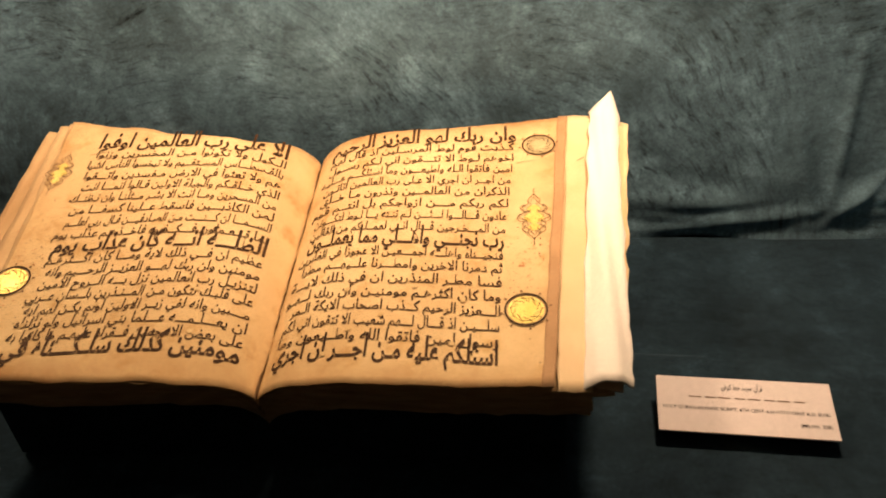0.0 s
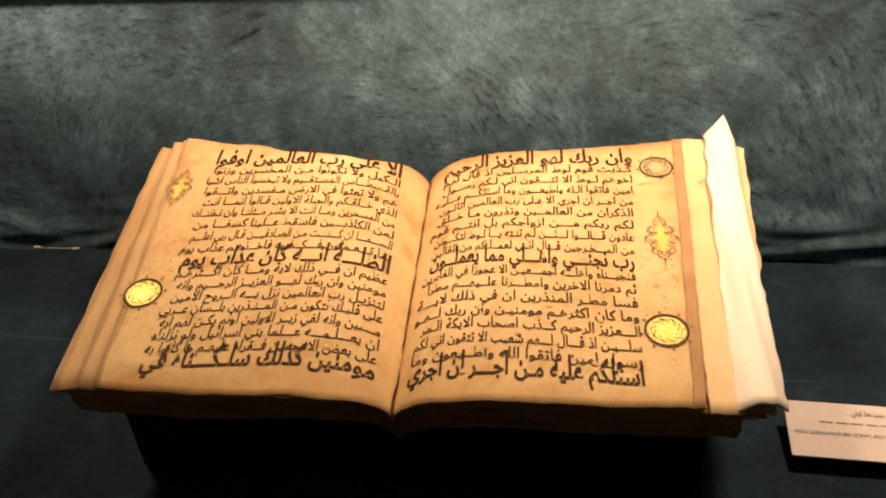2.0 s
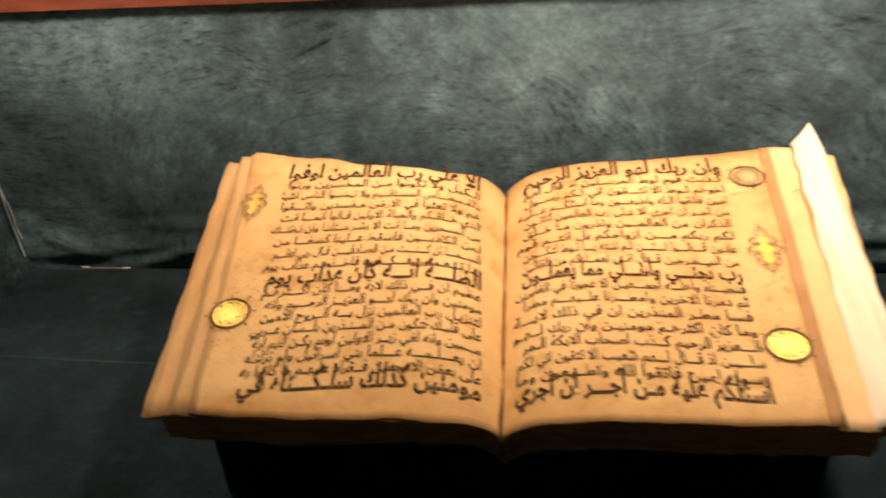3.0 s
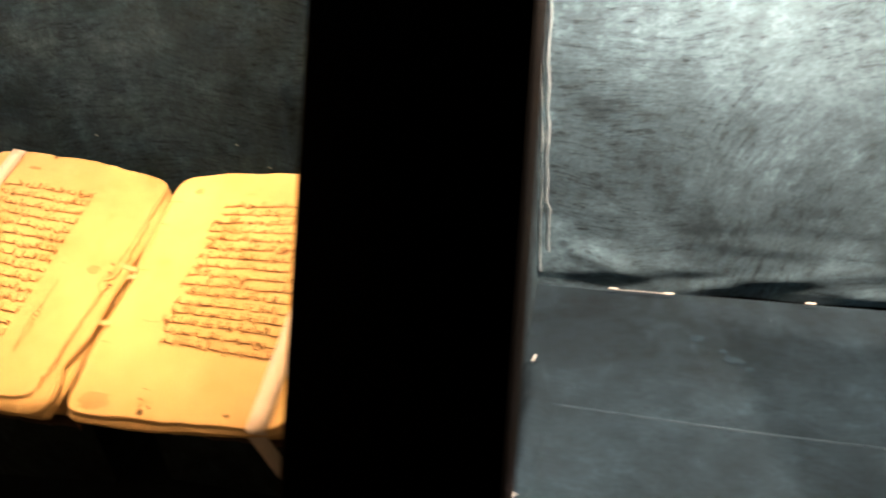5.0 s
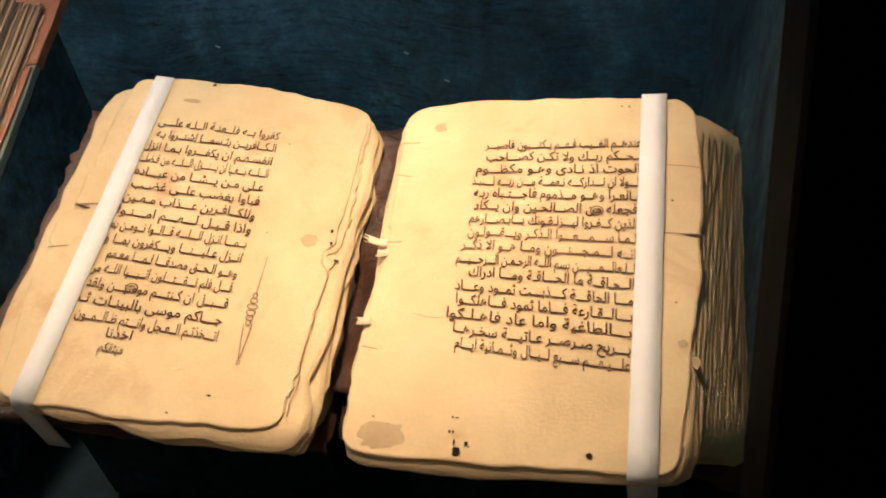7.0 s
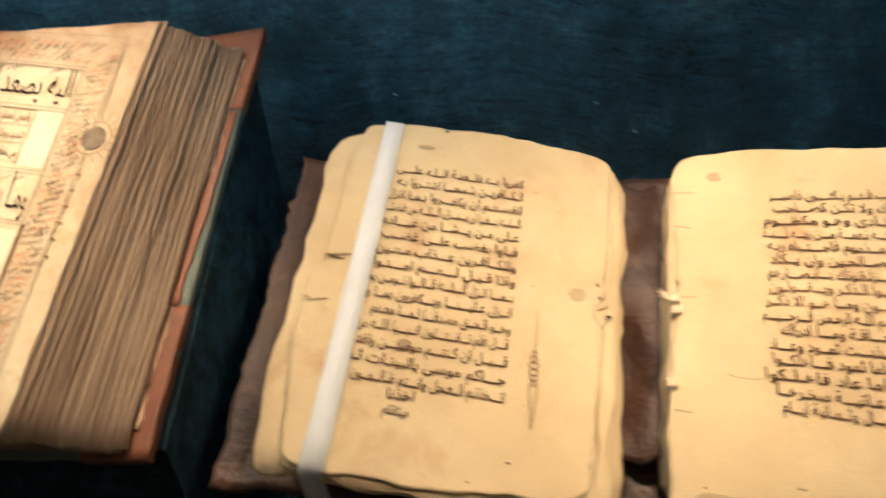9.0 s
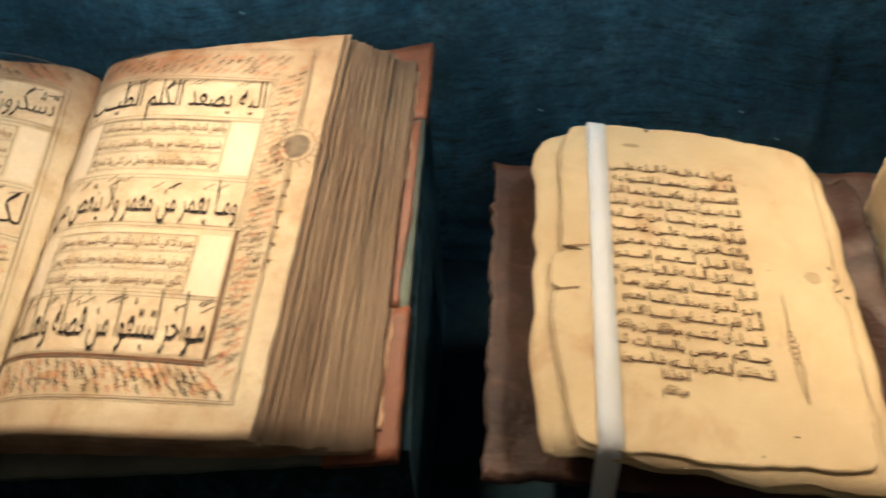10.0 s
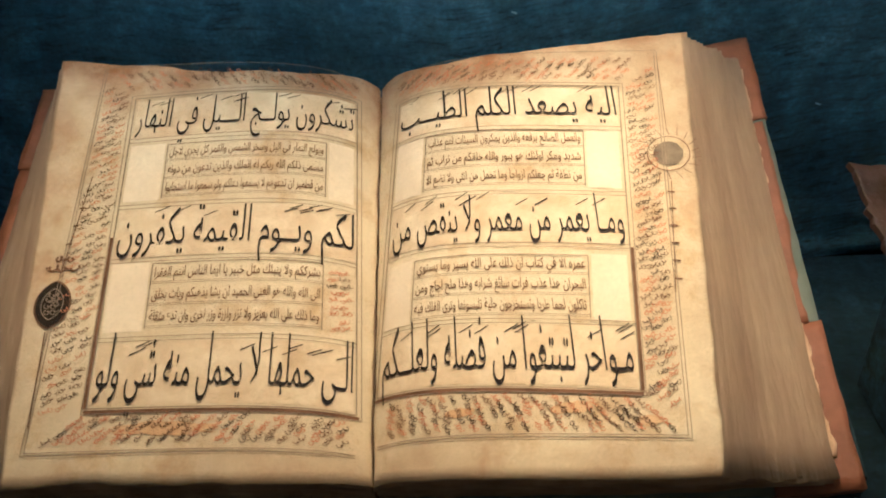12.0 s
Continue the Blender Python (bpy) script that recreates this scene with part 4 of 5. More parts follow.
for page, texts, tl, tr, bl, br, high in ((pageL, TWO_L, (-0.0815, 0.1625), (-0.0246, 0.1625), (-0.0855, 0.0630), (-0.0273, 0.0605), hL),
                                          (pageR, TWO_R, (0.0427, 0.1488), (0.1068, 0.1490), (0.0380, 0.0612), (0.1040, 0.0552), hR)):
    for k, text in enumerate(texts):
        f = k / (len(texts) - 1)
        a, b = between((tl, tr), (bl, br), f)
        a = (a[0] + random.Random(k + 5).uniform(-0.003, 0.004), a[1])
        write(page, drawn_out(text, 0.6, k), a, b, 0.0060 if page is pageL else 0.0056, high, INK_FADED if page is pageR and k in (7, 8) else INK_SEPIA, 0.012, shake=0.0005, seed=k + 30, tall=1.15)


def tape(parent_m, path, width, label):
    ob = ribbon("tape", book2, path, width, TAPE, label)
    if parent_m is not None:
        ob.matrix_local = parent_m
    return ob


def tape_path(u_top, u_low, v_top, v_low, high, down, slack):
    pts = [(u_top, v_top + 0.001, -down), (u_top, v_top + 0.0012, -0.004)]
    pts += [(lerp(u_top, u_low, k / 16), lerp(v_top, v_low, k / 16), high(lerp(u_top, u_low, k / 16), lerp(v_top, v_low, k / 16)) + 0.0014) for k in range(17)]
    return pts + [(u_low + slack * q, v_low - 0.002 - 0.001 * q, -0.003 - q * down / 4) for q in range(5)]


tape(None, tape_path(-0.0848, -0.0906, 0.1905, 0.0275, hL, 0.030, 0.0012), 0.0086, "white cotton tape across the page")
tape(TO_R, tape_path(0.1118, 0.1083, 0.1742, 0.0195, hR, 0.042, 0.0004), 0.0099, "white cotton tape across the page")

# stains, holes and torn flaps
disc("stain", pageL, -0.0008, 0.1116, 0.0036, 0.0032, STAIN, hL, 0.0003, 20, 0.5)
ORN = (-0.0170, 0.0755)
ornament = [(line((-0.0162, 0.101), (-0.0168, 0.083)), 0.0003)]
for k, (dv, w) in enumerate(((0.0068, 0.0016), (0.0045, 0.0030), (0.0018, 0.0042), (-0.0010, 0.0036), (-0.0034, 0.0028), (-0.0055, 0.0018))):
    for side in (1, -1):
        ornament.append(([(ORN[0] + side * 0.62 * w * math.sin(q * 0.45) * (1 - 0.06 * q), ORN[1] + dv + 0.0012 * math.cos(q * 0.45)) for q in range(9)], 0.0004))
ornament += [([(ORN[0] + side * 0.0016 * (1 - q / 8) ** 0.7, ORN[1] - 0.006 - 0.0155 * q / 8) for q in range(9)], 0.00035) for side in (1, -1)]
ornament.append((ring(ORN[0], 0.0530, 0.0006, 0.0009, 12), 0.0003))
strokes("margin_ornament", pageL, ornament, INK_FADED, hL)
write(pageL, "اخذنا", (-0.0695, 0.0563), (-0.0595, 0.0563), 0.0058, hL, INK_SEPIA, 0.014, name="catchword", shake=0.0004, seed=3)
write(pageL, "ميثقكم", (-0.0705, 0.0505), (-0.0610, 0.0505), 0.0054, hL, INK_SEPIA, 0.014, name="catchword", shake=0.0004, seed=4)
for page, high, cu, cv in ((pageL, hL, -0.0660, 0.0785), (pageR, hR, 0.0905, 0.1190)):
    strokes("verse_rosette", page, [(ring(cu, cv, 0.0024, 0.0020, 20), 0.0005), (ring(cu, cv, 0.0012, 0.0010, 14), 0.0004)], INK_FADED, high, lift=0.0009)
HOLE = INK_BLACK
for page, high, marks in ((pageR, hR, ((0.0463, 0.0232, 0.0015, 0.0017), (0.0452, 0.0262, 0.0004, 0.0012), (0.0432, 0.0300, 0.0005, 0.0006), (0.0445, 0.0298, 0.0004, 0.0006), (0.0438, 0.0352, 0.0005, 0.0004), (0.0455, 0.0350, 0.0006, 0.0003), (0.0495, 0.0262, 0.0006, 0.0009),
                                       (0.0505, 0.0252, 0.0004, 0.0004), (0.0912, 0.0252, 0.0011, 0.0010), (0.1262, 0.1096, 0.0034, 0.0006), (0.1195, 0.0820, 0.0004, 0.0004), (0.1185, 0.1240, 0.0005, 0.0004), (0.0990, 0.1690, 0.0005, 0.0003), (0.1020, 0.1688, 0.0005, 0.0003), (0.0150, 0.0335, 0.0004, 0.0004))),
                          (pageL, hL, ((0.0078, 0.1180, 0.0006, 0.0010), (0.0120, 0.1040, 0.0012, 0.0008), (0.0085, 0.1120, 0.0006, 0.0009), (-0.0245, 0.0385, 0.0009, 0.0004), (-0.0195, 0.1610, 0.0004, 0.0004), (-0.0190, 0.1130, 0.0004, 0.0004), (-0.0610, 0.1900, 0.0010, 0.0009), (-0.0380, 0.0300, 0.0005, 0.0004)))):
    for u, v, a, b in marks:
        disc("worm_hole", page, u, v, a, b, HOLE, high, 0.0004, 12, 0.5)
disc("stain", pageR, 0.0188, 0.0270, 0.0085, 0.0050, STAIN, hR, 0.00025, 24, 0.4, label="brown water stain")
disc("stain", pageR, 0.1258, 0.0598, 0.0016, 0.0022, STAIN, hR, 0.0003, 16, 0.4)
disc("stain", pageR, 0.1216, 0.0664, 0.0018, 0.0015, STAIN, hR, 0.0003, 16, 0.4)
disc("stain", pageL, -0.0690, 0.1790, 0.0042, 0.0012, STAIN, hL, 0.00025, 16, 0.4)
disc("stain", pageR, 0.0240, 0.1600, 0.0026, 0.0022, STAIN, hR, 0.00025, 16, 0.5)
for k, (u, v, reach, rise) in enumerate(((0.0075, 0.1040, 0.0062, 0.005), (0.0078, 0.0985, 0.0034, 0.003), (0.0058, 0.0700, 0.0036, 0.003))):
    flap = sheet("torn_flap", book2, PAPER_CREAM, lambda t: u - reach * (0.55 + 0.45 * abs(wob(t * 5, k, 3)) * 2), lambda t: u + 0.002, lambda s: v - 0.0022 + 0.001 * s, lambda s: v + 0.0008 + 0.0012 * s,
                 lambda a, b: 0.0008 + rise * max(0.0, (u - a) / reach) ** 1.5, 0.0004, 8, 6, 0.0006, 60 + k, label="torn flap of paper")
    flap.matrix_local = TO_R
cracks = [(line((0.008, 0.152), (0.016, 0.152), 3), 0.0003), (line((0.008, 0.136), (0.014, 0.135), 3), 0.0003), (line((0.1145, 0.1100), (0.1295, 0.1095), 6), 0.0004), (line((0.006, 0.060), (0.012, 0.059), 3), 0.0003),
          ([(0.024, 0.0740), (0.028, 0.0727), (0.0326, 0.0723), (0.036, 0.0726)], 0.0002), (line((0.1150, 0.1400), (0.1290, 0.1395), 5), 0.0003), (line((0.0070, 0.1040), (0.0150, 0.1045), 4), 0.0003)]
strokes("paper_crack", pageR, cracks, INK_FADED, hR)
strokes("paper_crack", pageL, [(line((-0.102, 0.1150), (-0.0895, 0.1165), 5), 0.0006), (line((-0.106, 0.0935), (-0.0975, 0.0945), 4), 0.0005)], INK_FADED, hL)
# torn edge of the second leaf, standing up along the page
rough = [([(0.0065 + 0.0075 * q / 30 + 0.0013 * wob(q * 0.7, 2, 4) - (0.004 if 13 < q < 16 else 0.0), 0.034 + 0.146 * q / 30) for q in range(31)], lambda f: 0.0002 + 0.0006 * abs(wob(f * 14, 1, 2)))]
strokes("torn_edge", pageL, rough, INK_FADED, hL)


def crumple(amp, seed):
    return lambda u, v: amp * (wob(u * 22, v * 14, seed) + 0.5 * wob(u * 60, v * 45, seed + 1))


sheet("leather_cover", book2, LEATHER, lambda t: lerp(-0.129, -0.127, t), lambda t: 0.02, lambda s: 0.026 + 0.006 * s, lambda s: 0.188, crumple(0.003, 2), 0.003, 40, 40, 0.002, 15, drop=0.030, label="cracked brown leather wrapper")
on_right(sheet("leather_cover", book2, LEATHER, lambda t: -0.03 + 0.02 * (1 - t), lambda t: lerp(0.147, 0.157, t), lambda s: 0.028 + 0.006 * (1 - s) ** 2, lambda s: 0.188 - 0.004 * s, crumple(0.003, 5), 0.003, 50, 40, 0.002, 16, drop=0.0370, label="cracked brown leather wrapper"))
on_right(sheet("leather_spine", book2, LEATHER, lambda t: -0.030, lambda t: 0.004, lambda s: 0.052, lambda s: 0.182, crumple(0.009, 8), 0.002, 30, 60, 0.002, 17, drop=0.031, label="loose folds of dark brown leather"))
# stands reuse the shade-darkened copy of the lining cloth
vee_cradle(F2L, [(-0.10, -0.036), (0.015, -0.036)], 0.045, 0.17, "dark teal cloth-covered stand under the taped manuscript").data.materials[0] = VELVET_SIDE_SHADED
vee_cradle(F2R, [(0.01, -0.0435), (0.13, -0.0435)], 0.050, 0.16, "dark teal cloth-covered stand under the taped manuscript").data.materials[0] = VELVET_SIDE_SHADED

# ---- thick manuscript with wide margins ----
F3 = frame_of((-1.009, -0.103, 1.058), 23, 2.5)


def h3(u, v):
    return (0.026 * (1 - math.exp(-abs(u) / 0.022)) + 0.06 * abs(u)) * (0.85 + 0.33 * v / 0.21)


def hc(u, v):
    return -0.018 + 0.16 * abs(u)


book3 = thing("margin_note_manuscript", "thick open manuscript with ruled cream pages and notes filling the margins", "book", F3)
LO3R, LO3L = edge(0.0, -0.003, -0.006, -0.008, -0.009), edge(-0.002, -0.001, -0.002, -0.002, 0.0)
TOP3R, TOP3L = edge(0.208, 0.198, 0.195, 0.194, 0.194), edge(0.204, 0.200, 0.196, 0.198, 0.208)
NR = 54
for k in range(NR):
    f = (k + 0.4) / NR
    rr = random.Random(300 + k)
    j = rr.uniform(-0.0013, 0.0013) + 0.0016 * wob(k * 0.31, 1, 6)
    sheet("leaf", book3, FORE_EDGE, lambda t: 0.001, lambda t: lerp(lerp(0.129, 0.147, t), lerp(0.1720, 0.1790, t), f) + j, lambda s: LO3R(s) + 0.001 * f + j * 0.5, lambda s: TOP3R(s) + 0.004 * f + j,
          lambda u, v: lerp(h3(u, v), hc(u, v) + 0.0035, f), 0.00095, 14, 14, 0.0008, 100 + k, drop=0.0006, wave=0.0003)
for k in range(30):
    f = (k + 0.4) / 30
    j = random.Random(400 + k).uniform(-0.001, 0.001)
    sheet("leaf", book3, FORE_EDGE, lambda t: lerp(lerp(-0.135, -0.151, t), lerp(-0.174, -0.171, t), f) + j, lambda t: -0.001, lambda s: LO3L(s) - 0.002 * f, lambda s: TOP3L(s) - 0.002 * f,
          lambda u, v: lerp(h3(u, v), hc(u, v) + 0.0035, f), 0.0010, 14, 14, 0.0009, 250 + k, drop=0.0006, wave=0.0003)
left3 = sheet("page", book3, PAGE_THREE, lambda t: lerp(-0.134, -0.151, t), lambda t: -0.0005, LO3L, TOP3L, h3, 0.0006, 60, 40, 0.0006, 21)
right3 = sheet("page", book3, PAGE_THREE, lambda t: 0.0005, lambda t: lerp(0.128, 0.147, t), LO3R, TOP3R, h3, 0.0006, 60, 40, 0.0006, 22)

for sign in (1, -1):
    rim = (lambda t: lerp(0.1805, 0.1865, t)) if sign > 0 else (lambda t: 0.0)
    edge_l = (lambda t: 0.0) if sign > 0 else (lambda t: lerp(-0.180, -0.178, t))
    board = sheet("cover_board", book3, BOARD if sign > 0 else LEATHER_RED, edge_l, rim, lambda s: -0.0105, lambda s: 0.2145, hc, 0.004, 24, 30, 0.0004, 31, label="green-grey paper-covered board" if sign > 0 else "red-brown leather-covered board")
    for lo, hi in ((-0.011, 0.056), (0.162, 0.2150)):
        sheet("leather_corner", board, LEATHER_RED, (lambda t: 0.150) if sign > 0 else (lambda t: lerp(-0.1805, -0.1785, 0.5)), (lambda t: lerp(0.181, 0.187, (lo + t * (hi - lo)) / 0.2)) if sign > 0 else (lambda t: -0.145),
              lambda s: lo, lambda s: hi, hc, 0.0052, 10, 12, 0.0006, 33, drop=-0.0007, label="red-brown leather corner")
    sheet("leather_turn_in", board, LEATHER_RED, (lambda t: lerp(0.172, 0.178, t)) if sign > 0 else (lambda t: -0.17), (lambda t: lerp(0.178, 0.1835, t)) if sign > 0 else (lambda t: -0.164), lambda s: 0.057, lambda s: 0.161, hc, 0.0012, 4, 30, 0.0009, 34, drop=-0.0012)

# sewn cream edge along the cover
sheet("sewn_edge", book3, THREAD, lambda t: lerp(0.1715, 0.1785, t) + 0.0008 * wob(t * 40, 1, 2), lambda t: lerp(0.1738, 0.1806, t) + 0.0012 * wob(t * 33, 2, 2), lambda s: 0.002, lambda s: 0.194, hc,
      0.002, 4, 90, 0.0010, 35, drop=-0.0012, wave=0.001, label="frayed cream sewn edge")

# reddish specks in the outer margins
rd = random.Random(31)
for page, u0, u1, v0, v1, count in ((right1, 0.153, 0.172, 0.074, 0.098, 26), (left1, -0.172, -0.150, 0.0, 0.10, 34), (left1, -0.180, -0.166, 0.10, 0.19, 14)):
    specks = []
    for k in range(count):
        u, v = rd.uniform(u0, u1), rd.uniform(v0, v1)
        specks.append(([(u, v), (u + rd.uniform(0.0004, 0.0011), v + rd.uniform(-0.0006, 0.0006))], rd.uniform(0.0004, 0.0010)))
    strokes("ink_specks", page, specks, INK_RED, h1, "small reddish-brown specks")

# ruled frames

def rules(page, high, parts, thin, mat=INK_GREY, name="ruled_line"):
    for a, b in parts:
        strokes(name, page, [(line(a, b, 20), thin)], mat, high)


LBOX = [(-0.1115, 0.1785), (-0.0101, 0.1896), (-0.0060, 0.0278), (-0.1068, 0.0272)]
RBOX = [(0.0115, 0.1850), (0.1139, 0.1660), (0.1036, 0.0238), (0.0015, 0.0360)]


def inside(boxc, s, t):
    """A point of the text frame, s across and t up."""
    tl, tr, br, bl = boxc
    return (lerp(lerp(bl[0], br[0], s), lerp(tl[0], tr[0], s), t), lerp(lerp(bl[1], br[1], s), lerp(tl[1], tr[1], s), t))


def loop(c):
    return list(zip(c, c[1:] + c[:1]))


BIG_R = ["اليه يصعد الكلم الطيب", "وما يعمر من معمر ولا ينقص من", "مواخر لتبتغوا من فضله ولعلكم"]
BIG_L = ["تشكرون يولج اليل في النهار", "لكم ويوم القيمة يكفرون", "الى حملها لا يحمل منه شي ولو"]
SMALL_R = ["والعمل الصالح يرفعه والذين يمكرون السيئات لهم عذاب", "شديد ومكر اولئك هو يبور والله خلقكم من تراب ثم", "من نطفة ثم جعلكم ازواجا وما تحمل من انثى ولا تضع الا",
           "عمره الا في كتاب ان ذلك على الله يسير وما يستوي", "البحران هذا عذب فرات سائغ شرابه وهذا ملح اجاج ومن", "تاكلون لحما طريا وتستخرجون حلية تلبسونها وترى الفلك فيه"]
SMALL_L = ["ويولج النهار في اليل وسخر الشمس والقمر كل يجري لاجل", "مسمى ذلكم الله ربكم له الملك والذين تدعون من دونه", "من قطمير ان تدعوهم لا يسمعوا دعاكم ولو سمعوا ما استجابوا",
           "بشرككم ولا ينبئك مثل خبير يا ايها الناس انتم الفقرا", "الى الله والله هو الغني الحميد ان يشا يذهبكم ويات بخلق", "وما ذلك على الله بعزيز ولا تزر وازرة وزر اخرى وان تدع مثقلة"]
for page, boxc, big, small, seed in ((right3, RBOX, BIG_R, SMALL_R, 60), (left3, LBOX, BIG_L, SMALL_L, 70)):
    rules(page, h3, loop(boxc), 0.0005)
    grow = [inside(boxc, -0.018, 1.012), inside(boxc, 1.018, 1.012), inside(boxc, 1.018, -0.014), inside(boxc, -0.018, -0.014)]
    rules(page, h3, loop(grow), 0.0003)
    # broad shadow line at the frame's foot and side, drawn in brown ink
    rules(page, h3, [(inside(boxc, -0.01, -0.008), inside(boxc, 1.01, -0.008)), (inside(boxc, 1.008, 0), inside(boxc, 1.008, 0.42))] if page is right3 else [(inside(boxc, -0.01, -0.008), inside(boxc, 1.01, -0.008)), (inside(boxc, -0.008, 0), inside(boxc, -0.008, 0.5))], 0.0013, INK_FADED, "brown_rule")
    right_page = page is right3
    for t in (0.842, 0.828, 0.605, 0.592, 0.428, 0.416, 0.192, 0.180):
        rules(page, h3, [(inside(boxc, 0, t), inside(boxc, 1, t))], 0.0003)
    for low, top in ((0.845, 0.99), (0.432, 0.590), (0.008, 0.178)):
        add("tinted_band", [(*p, h3(*p) + 0.00018) for p in [inside(boxc, 0.01 + 0.98 * k / 30, t) for t in (low, (low + top) / 2, top) for k in range(31)]],
            [(k + 31 * row, k + 1 + 31 * row, k + 32 + 31 * row, k + 31 + 31 * row) for row in (0, 1) for k in range(30)], TINT, page, "peach-tinted ground of a large line")
    for block, (s0, s1, low, top) in enumerate(((0.150, 0.840, 0.622, 0.826), (0.132, 0.836, 0.199, 0.390)) if right_page else ((0.177, 0.871, 0.622, 0.812), (0.180, 0.870, 0.212, 0.408))):
        pitch = (top - low) / 3
        for row in range(3):
            t = top - row * pitch
            write(page, small[3 * block + row], inside(boxc, s0 + 0.012, t - 0.62 * pitch), inside(boxc, s1 - 0.012, t - 0.62 * pitch), 0.0064, h3, INK_FADED, 0.008, shake=0.0003, seed=seed + row)
            rules(page, h3, [(inside(boxc, s0, t - 0.94 * pitch), inside(boxc, s1, t - 0.94 * pitch)), (inside(boxc, s0, t - 0.86 * pitch), inside(boxc, s1, t - 0.86 * pitch))], 0.00022)
        rules(page, h3, [(inside(boxc, s0, top), inside(boxc, s1, top))] + [(inside(boxc, q, low), inside(boxc, q, top)) for q in (s0, s1)], 0.0004)
        for qa, qb in ((0.012, s0 - 0.012), (s1 + 0.012, 0.985)):
            if right_page or qa < 0.5 or block == 0:
                cells = [inside(boxc, lerp(qa, qb, i / 6), lerp(low - 0.004, top + 0.006, j / 6)) for j in range(7) for i in range(7)]
                add("pale_panel", [(u, v, h3(u, v) + 0.0003) for u, v in cells], [(7 * j + i, 7 * j + i + 1, 7 * j + i + 8, 7 * j + i + 7) for j in range(6) for i in range(6)], PATCH, page)
    for text, t, size, tall in zip(big, (0.885, 0.468, 0.050) if right_page else (0.880, 0.468, 0.055), (0.0165, 0.0185, 0.0200), (1.8, 1.8, 2.1)):
        write(page, drawn_out(text, 0.12, len(text)), inside(boxc, 0.02, t), inside(boxc, 0.985, t), size, h3, INK_BLACK, -0.004, shake=0.0005, seed=seed, lift=0.0008, tall=tall, deep=1.45)
    # vowel strokes over the large lines
    rd = random.Random(seed)
    marks = []
    for t in (0.985, 0.58, 0.165):
        for k in range(12):
            p = inside(boxc, rd.uniform(0.05, 0.95), t + rd.uniform(-0.03, 0.0))
            marks.append(([p, (p[0] + 0.0055, p[1] + 0.0027)], 0.0004))
    strokes("vowel_marks", page, marks, INK_BLACK, h3)

# outer thin frames
rules(right3, h3, [((0.0056, 0.2030), (0.1334, 0.1843)), ((0.1334, 0.1843), (0.1189, 0.0049)), ((0.1189, 0.0049), (0.0022, 0.0143)), ((0.1322, 0.1835), (0.1177, 0.0062)), ((0.1177, 0.0062), (0.0022, 0.0155))], 0.00032)
rules(left3, h3, [((-0.1290, 0.1982), (-0.0050, 0.2045)), ((-0.1290, 0.1982), (-0.1283, 0.0095)), ((-0.1283, 0.0095), (-0.0059, 0.0103)), ((-0.1278, 0.1972), (-0.1270, 0.0107)), ((-0.1270, 0.0107), (-0.0059, 0.0115))], 0.00032)

# illegible marginal notes
rd = random.Random(77)


def fill_notes(page, quad, angle, across, down, red):
    """Small illegible script, in slanting words, filling the four-cornered field given as lower left, lower right, upper right, upper left."""
    (a, b, c, d) = [Vector(q) for q in quad]
    nu = max(1, round(((b - a).length + (c - d).length) / 2 / across))
    nv = max(1, round(((d - a).length + (c - b).length) / 2 / down))
    done = ([], [], [])
    for j in range(nv):
        for i in range(nu):
            if rd.random() < 0.07:
                continue
            x, y = (i + 0.5 + rd.uniform(-0.22, 0.22)) / nu, (j + 0.5 + rd.uniform(-0.18, 0.18)) / nv
            p = (a.lerp(b, x)).lerp(d.lerp(c, x), y)
            ln = across * rd.uniform(0.75, 1.05)
            an = angle + rd.uniform(-0.16, 0.16)
            pen = 1 if rd.random() < red else 2 if rd.random() < 0.35 else 0
            done[pen].append((p.x - ln / 2 * math.cos(an), p.y - ln / 2 * math.sin(an), ln, an))
    for words, mat in zip(done, (INK_FADED, INK_RED, INK)):
        if words:
            strokes("marginal_notes", page, [(scribble(u, v, ln, an, int(u * 1e5) + int(v * 1e6), 0.00072), 0.00025) for u, v, ln, an in words], mat, h3)


fill_notes(left3, ((-0.1235, 0.0135), (-0.0090, 0.0140), (-0.0090, 0.0245), (-0.1080, 0.0245)), 0.72, 0.0046, 0.0036, 0.4)
fill_notes(right3, ((0.0060, 0.0170), (0.1160, 0.0080), (0.1035, 0.0205), (0.0060, 0.0320)), -0.85, 0.0046, 0.0036, 0.4)
fill_notes(left3, ((-0.1255, 0.0240), (-0.1095, 0.0290), (-0.1150, 0.1800), (-0.1265, 0.1880)), 0.55, 0.0048, 0.0034, 0.38)
fill_notes(right3, ((0.1065, 0.0220), (0.1165, 0.0160), (0.1300, 0.1770), (0.1170, 0.1650)), 0.50, 0.0048, 0.0034, 0.38)
fill_notes(left3, ((-0.1150, 0.1830), (-0.0100, 0.1925), (-0.0090, 0.2010), (-0.1240, 0.1945)), -0.62, 0.0046, 0.0034, 0.45)
fill_notes(right3, ((0.0120, 0.1890), (0.1150, 0.1700), (0.1290, 0.1810), (0.0100, 0.1990)), 0.62, 0.0046, 0.0034, 0.45)
fill_notes(left3, ((-0.0175, 0.0610), (-0.0090, 0.0630), (-0.0100, 0.0930), (-0.0185, 0.0910)), 0.5, 0.0042, 0.0034, 0.8)
for u, v, w, t in ((0.078, 0.0255, 0.016, 0.0022), (0.036, 0.0275, 0.012, 0.0018), (0.105, 0.0185, 0.010, 0.002)):
    disc("orange_blot", right3, u, v - 0.006, w / 2, t, WASH, h3, 0.0003, 24, 0.5)
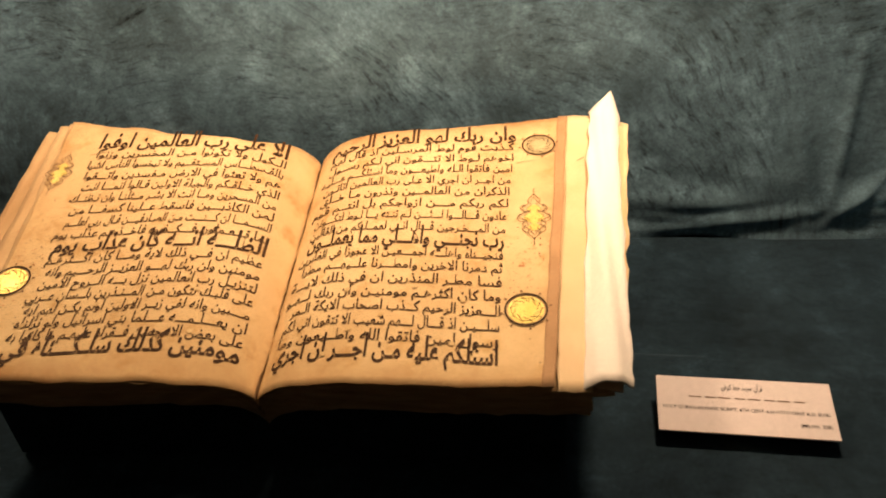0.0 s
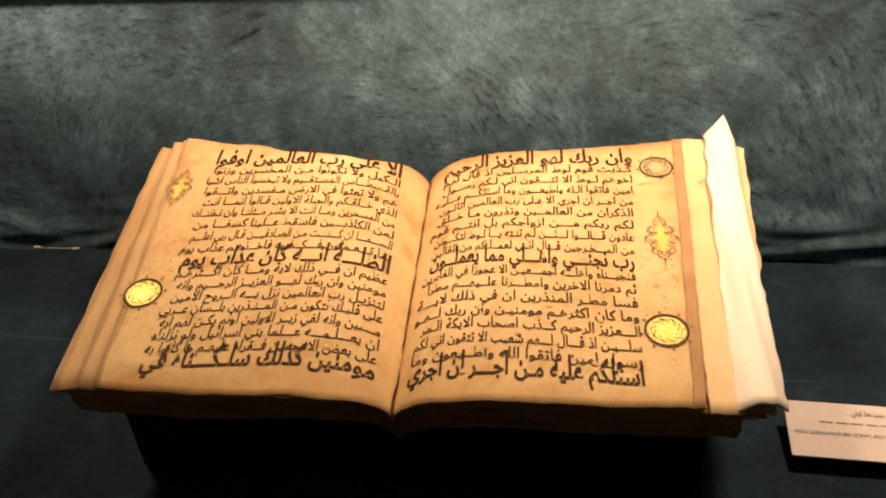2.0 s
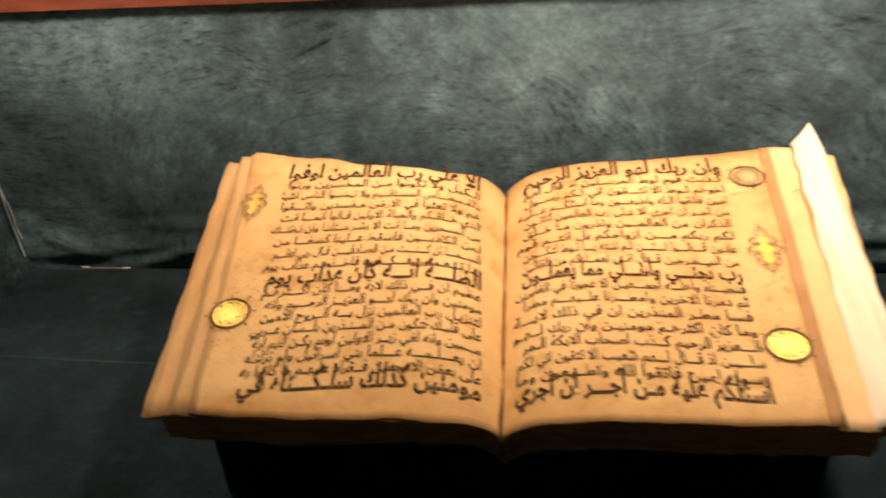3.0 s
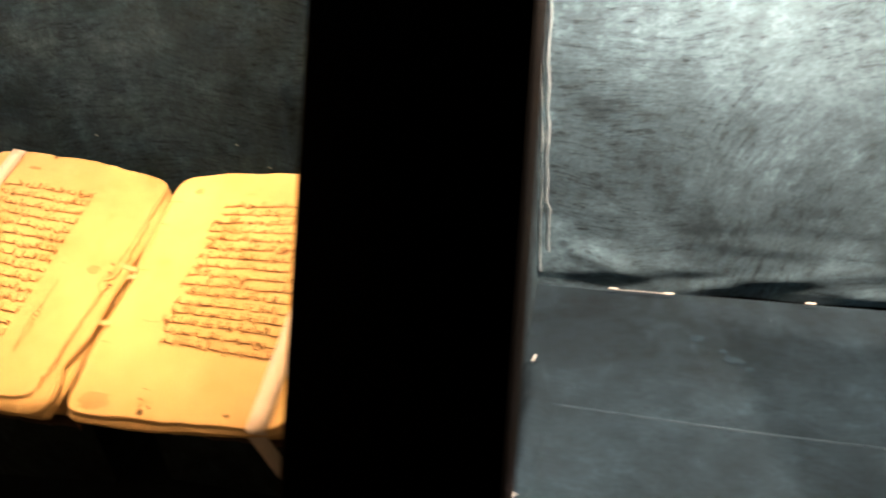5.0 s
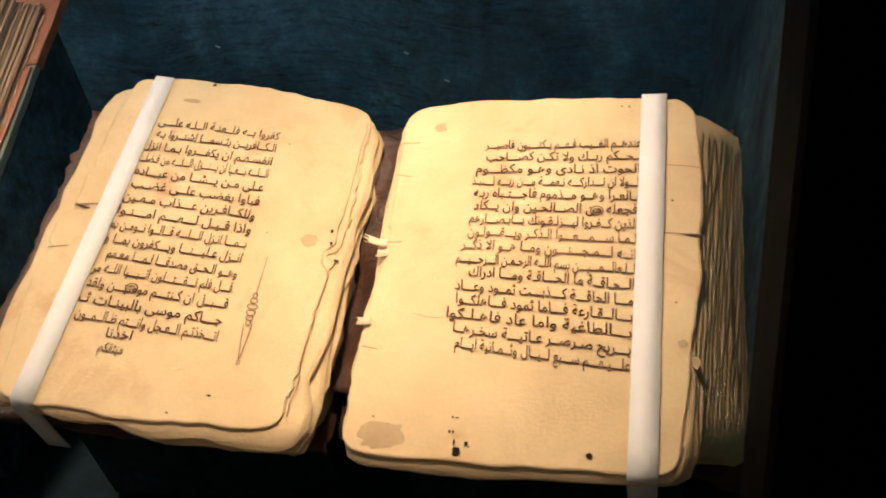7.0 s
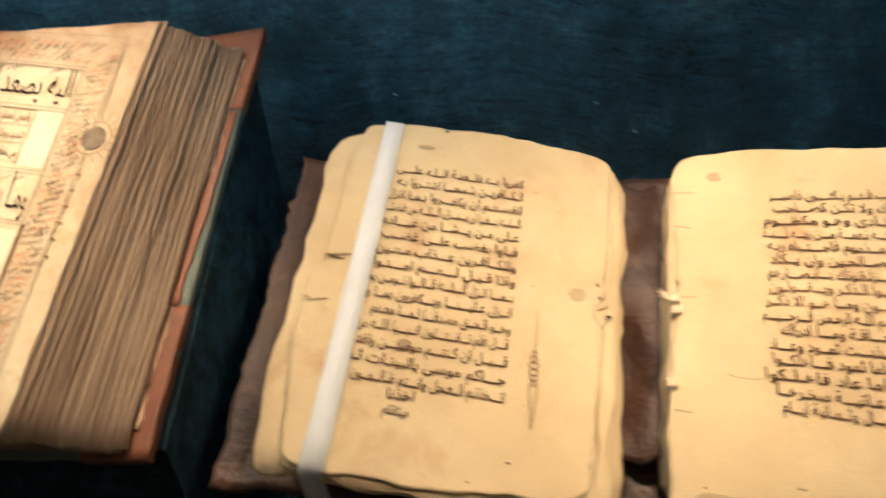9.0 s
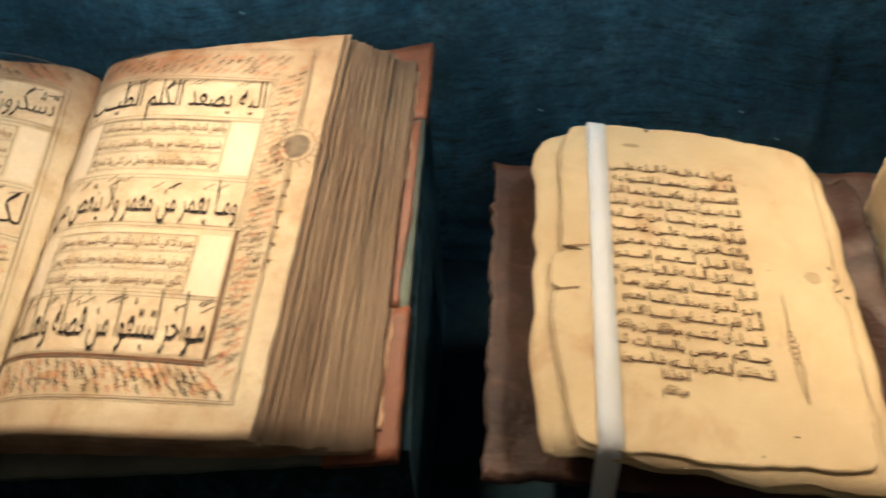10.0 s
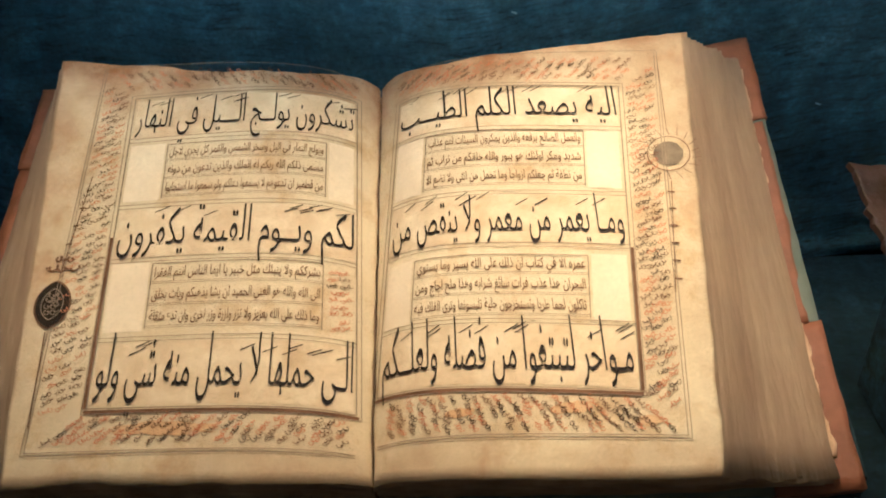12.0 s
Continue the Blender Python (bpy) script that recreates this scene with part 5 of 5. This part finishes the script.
disc("orange_blot", left3, -0.075, 0.019, 0.018, 0.0028, WASH, h3, 0.0003, 24, 0.5)

# margin medallions
disc("medallion", right3, 0.130, 0.127, 0.0062, 0.0062, MEDAL, h3, 0.0005, 30, 0.05, "dark medallion with fine rays")
rays = [(ring(0.130, 0.127, 0.0088, 0.0088), 0.0004)]
for k in range(18):
    a = k * math.pi / 9
    rays.append((line((0.130 + 0.0098 * math.cos(a), 0.127 + 0.0098 * math.sin(a)), (0.130 + 0.0135 * math.cos(a + 0.1), 0.127 + 0.0135 * math.sin(a + 0.1)), 3), 0.0003))
rays += [(line((0.129, 0.113), (0.1225, 0.062)), 0.0003)] + [(line((0.1265 - 0.0007 * k, 0.108 - 0.008 * k), (0.1295 - 0.0007 * k, 0.1075 - 0.008 * k), 2), 0.0008) for k in range(6)]
rays += [(line((0.1312, 0.141), (0.1328, 0.175)), 0.0003)]
strokes("medallion_rays", right3, rays, INK_FADED, h3)
almond = [(-0.129 + 0.0072 * math.copysign(abs(math.sin(a)) ** 1.4, math.sin(a)), 0.072 + 0.0105 * math.cos(a)) for a in [2 * math.pi * k / 36 for k in range(37)]]
add("medallion", [(-0.129, 0.072, h3(-0.129, 0.072) + 0.0006)] + [(u, v, h3(u, v) + 0.0006) for u, v in almond], [(0, k + 1, k + 2) for k in range(36)], INK_BLACK, left3, "dark blue-black almond medallion")
orn = [(almond, 0.0008), (line((-0.1285, 0.085), (-0.124, 0.135)), 0.0004), (line((-0.1295, 0.06), (-0.1275, 0.02)), 0.0004), (scribble(-0.135, 0.0885, 0.014, 0.0, 5, 0.0012), 0.0009), (scribble(-0.132, 0.093, 0.008, 0.0, 6, 0.0010), 0.0008)]
orn += [(line((-0.129 + 0.0012 * k, 0.100 + 0.009 * k), (-0.1265 + 0.0012 * k, 0.1003 + 0.009 * k), 2), 0.0008) for k in range(4)]
inner = [(-0.129 + 0.62 * (u + 0.129), 0.072 + 0.66 * (v - 0.072)) for u, v in almond]
strokes("medallion_tracery", left3, [(inner, 0.0004)] + [(scribble(-0.1318, 0.0682 + 0.0025 * k, 0.0055, 0.1, 40 + k, 0.0009), 0.0004) for k in range(4)], INK_GREY, h3, "pale tracery inside the medallion", lift=0.0009)
strokes("medallion_stem", left3, orn, INK_FADED, h3)
# covered in the same shade-darkened cloth copy as the end walls
vee_cradle(F3, [(-0.165, 0.002), (0.0, -0.024), (0.185, 0.006)], -0.005, 0.19, "dark teal cloth-covered stand under the thick manuscript").data.materials[0] = VELVET_SIDE_SHADED

bpy.data.objects.remove(_text)
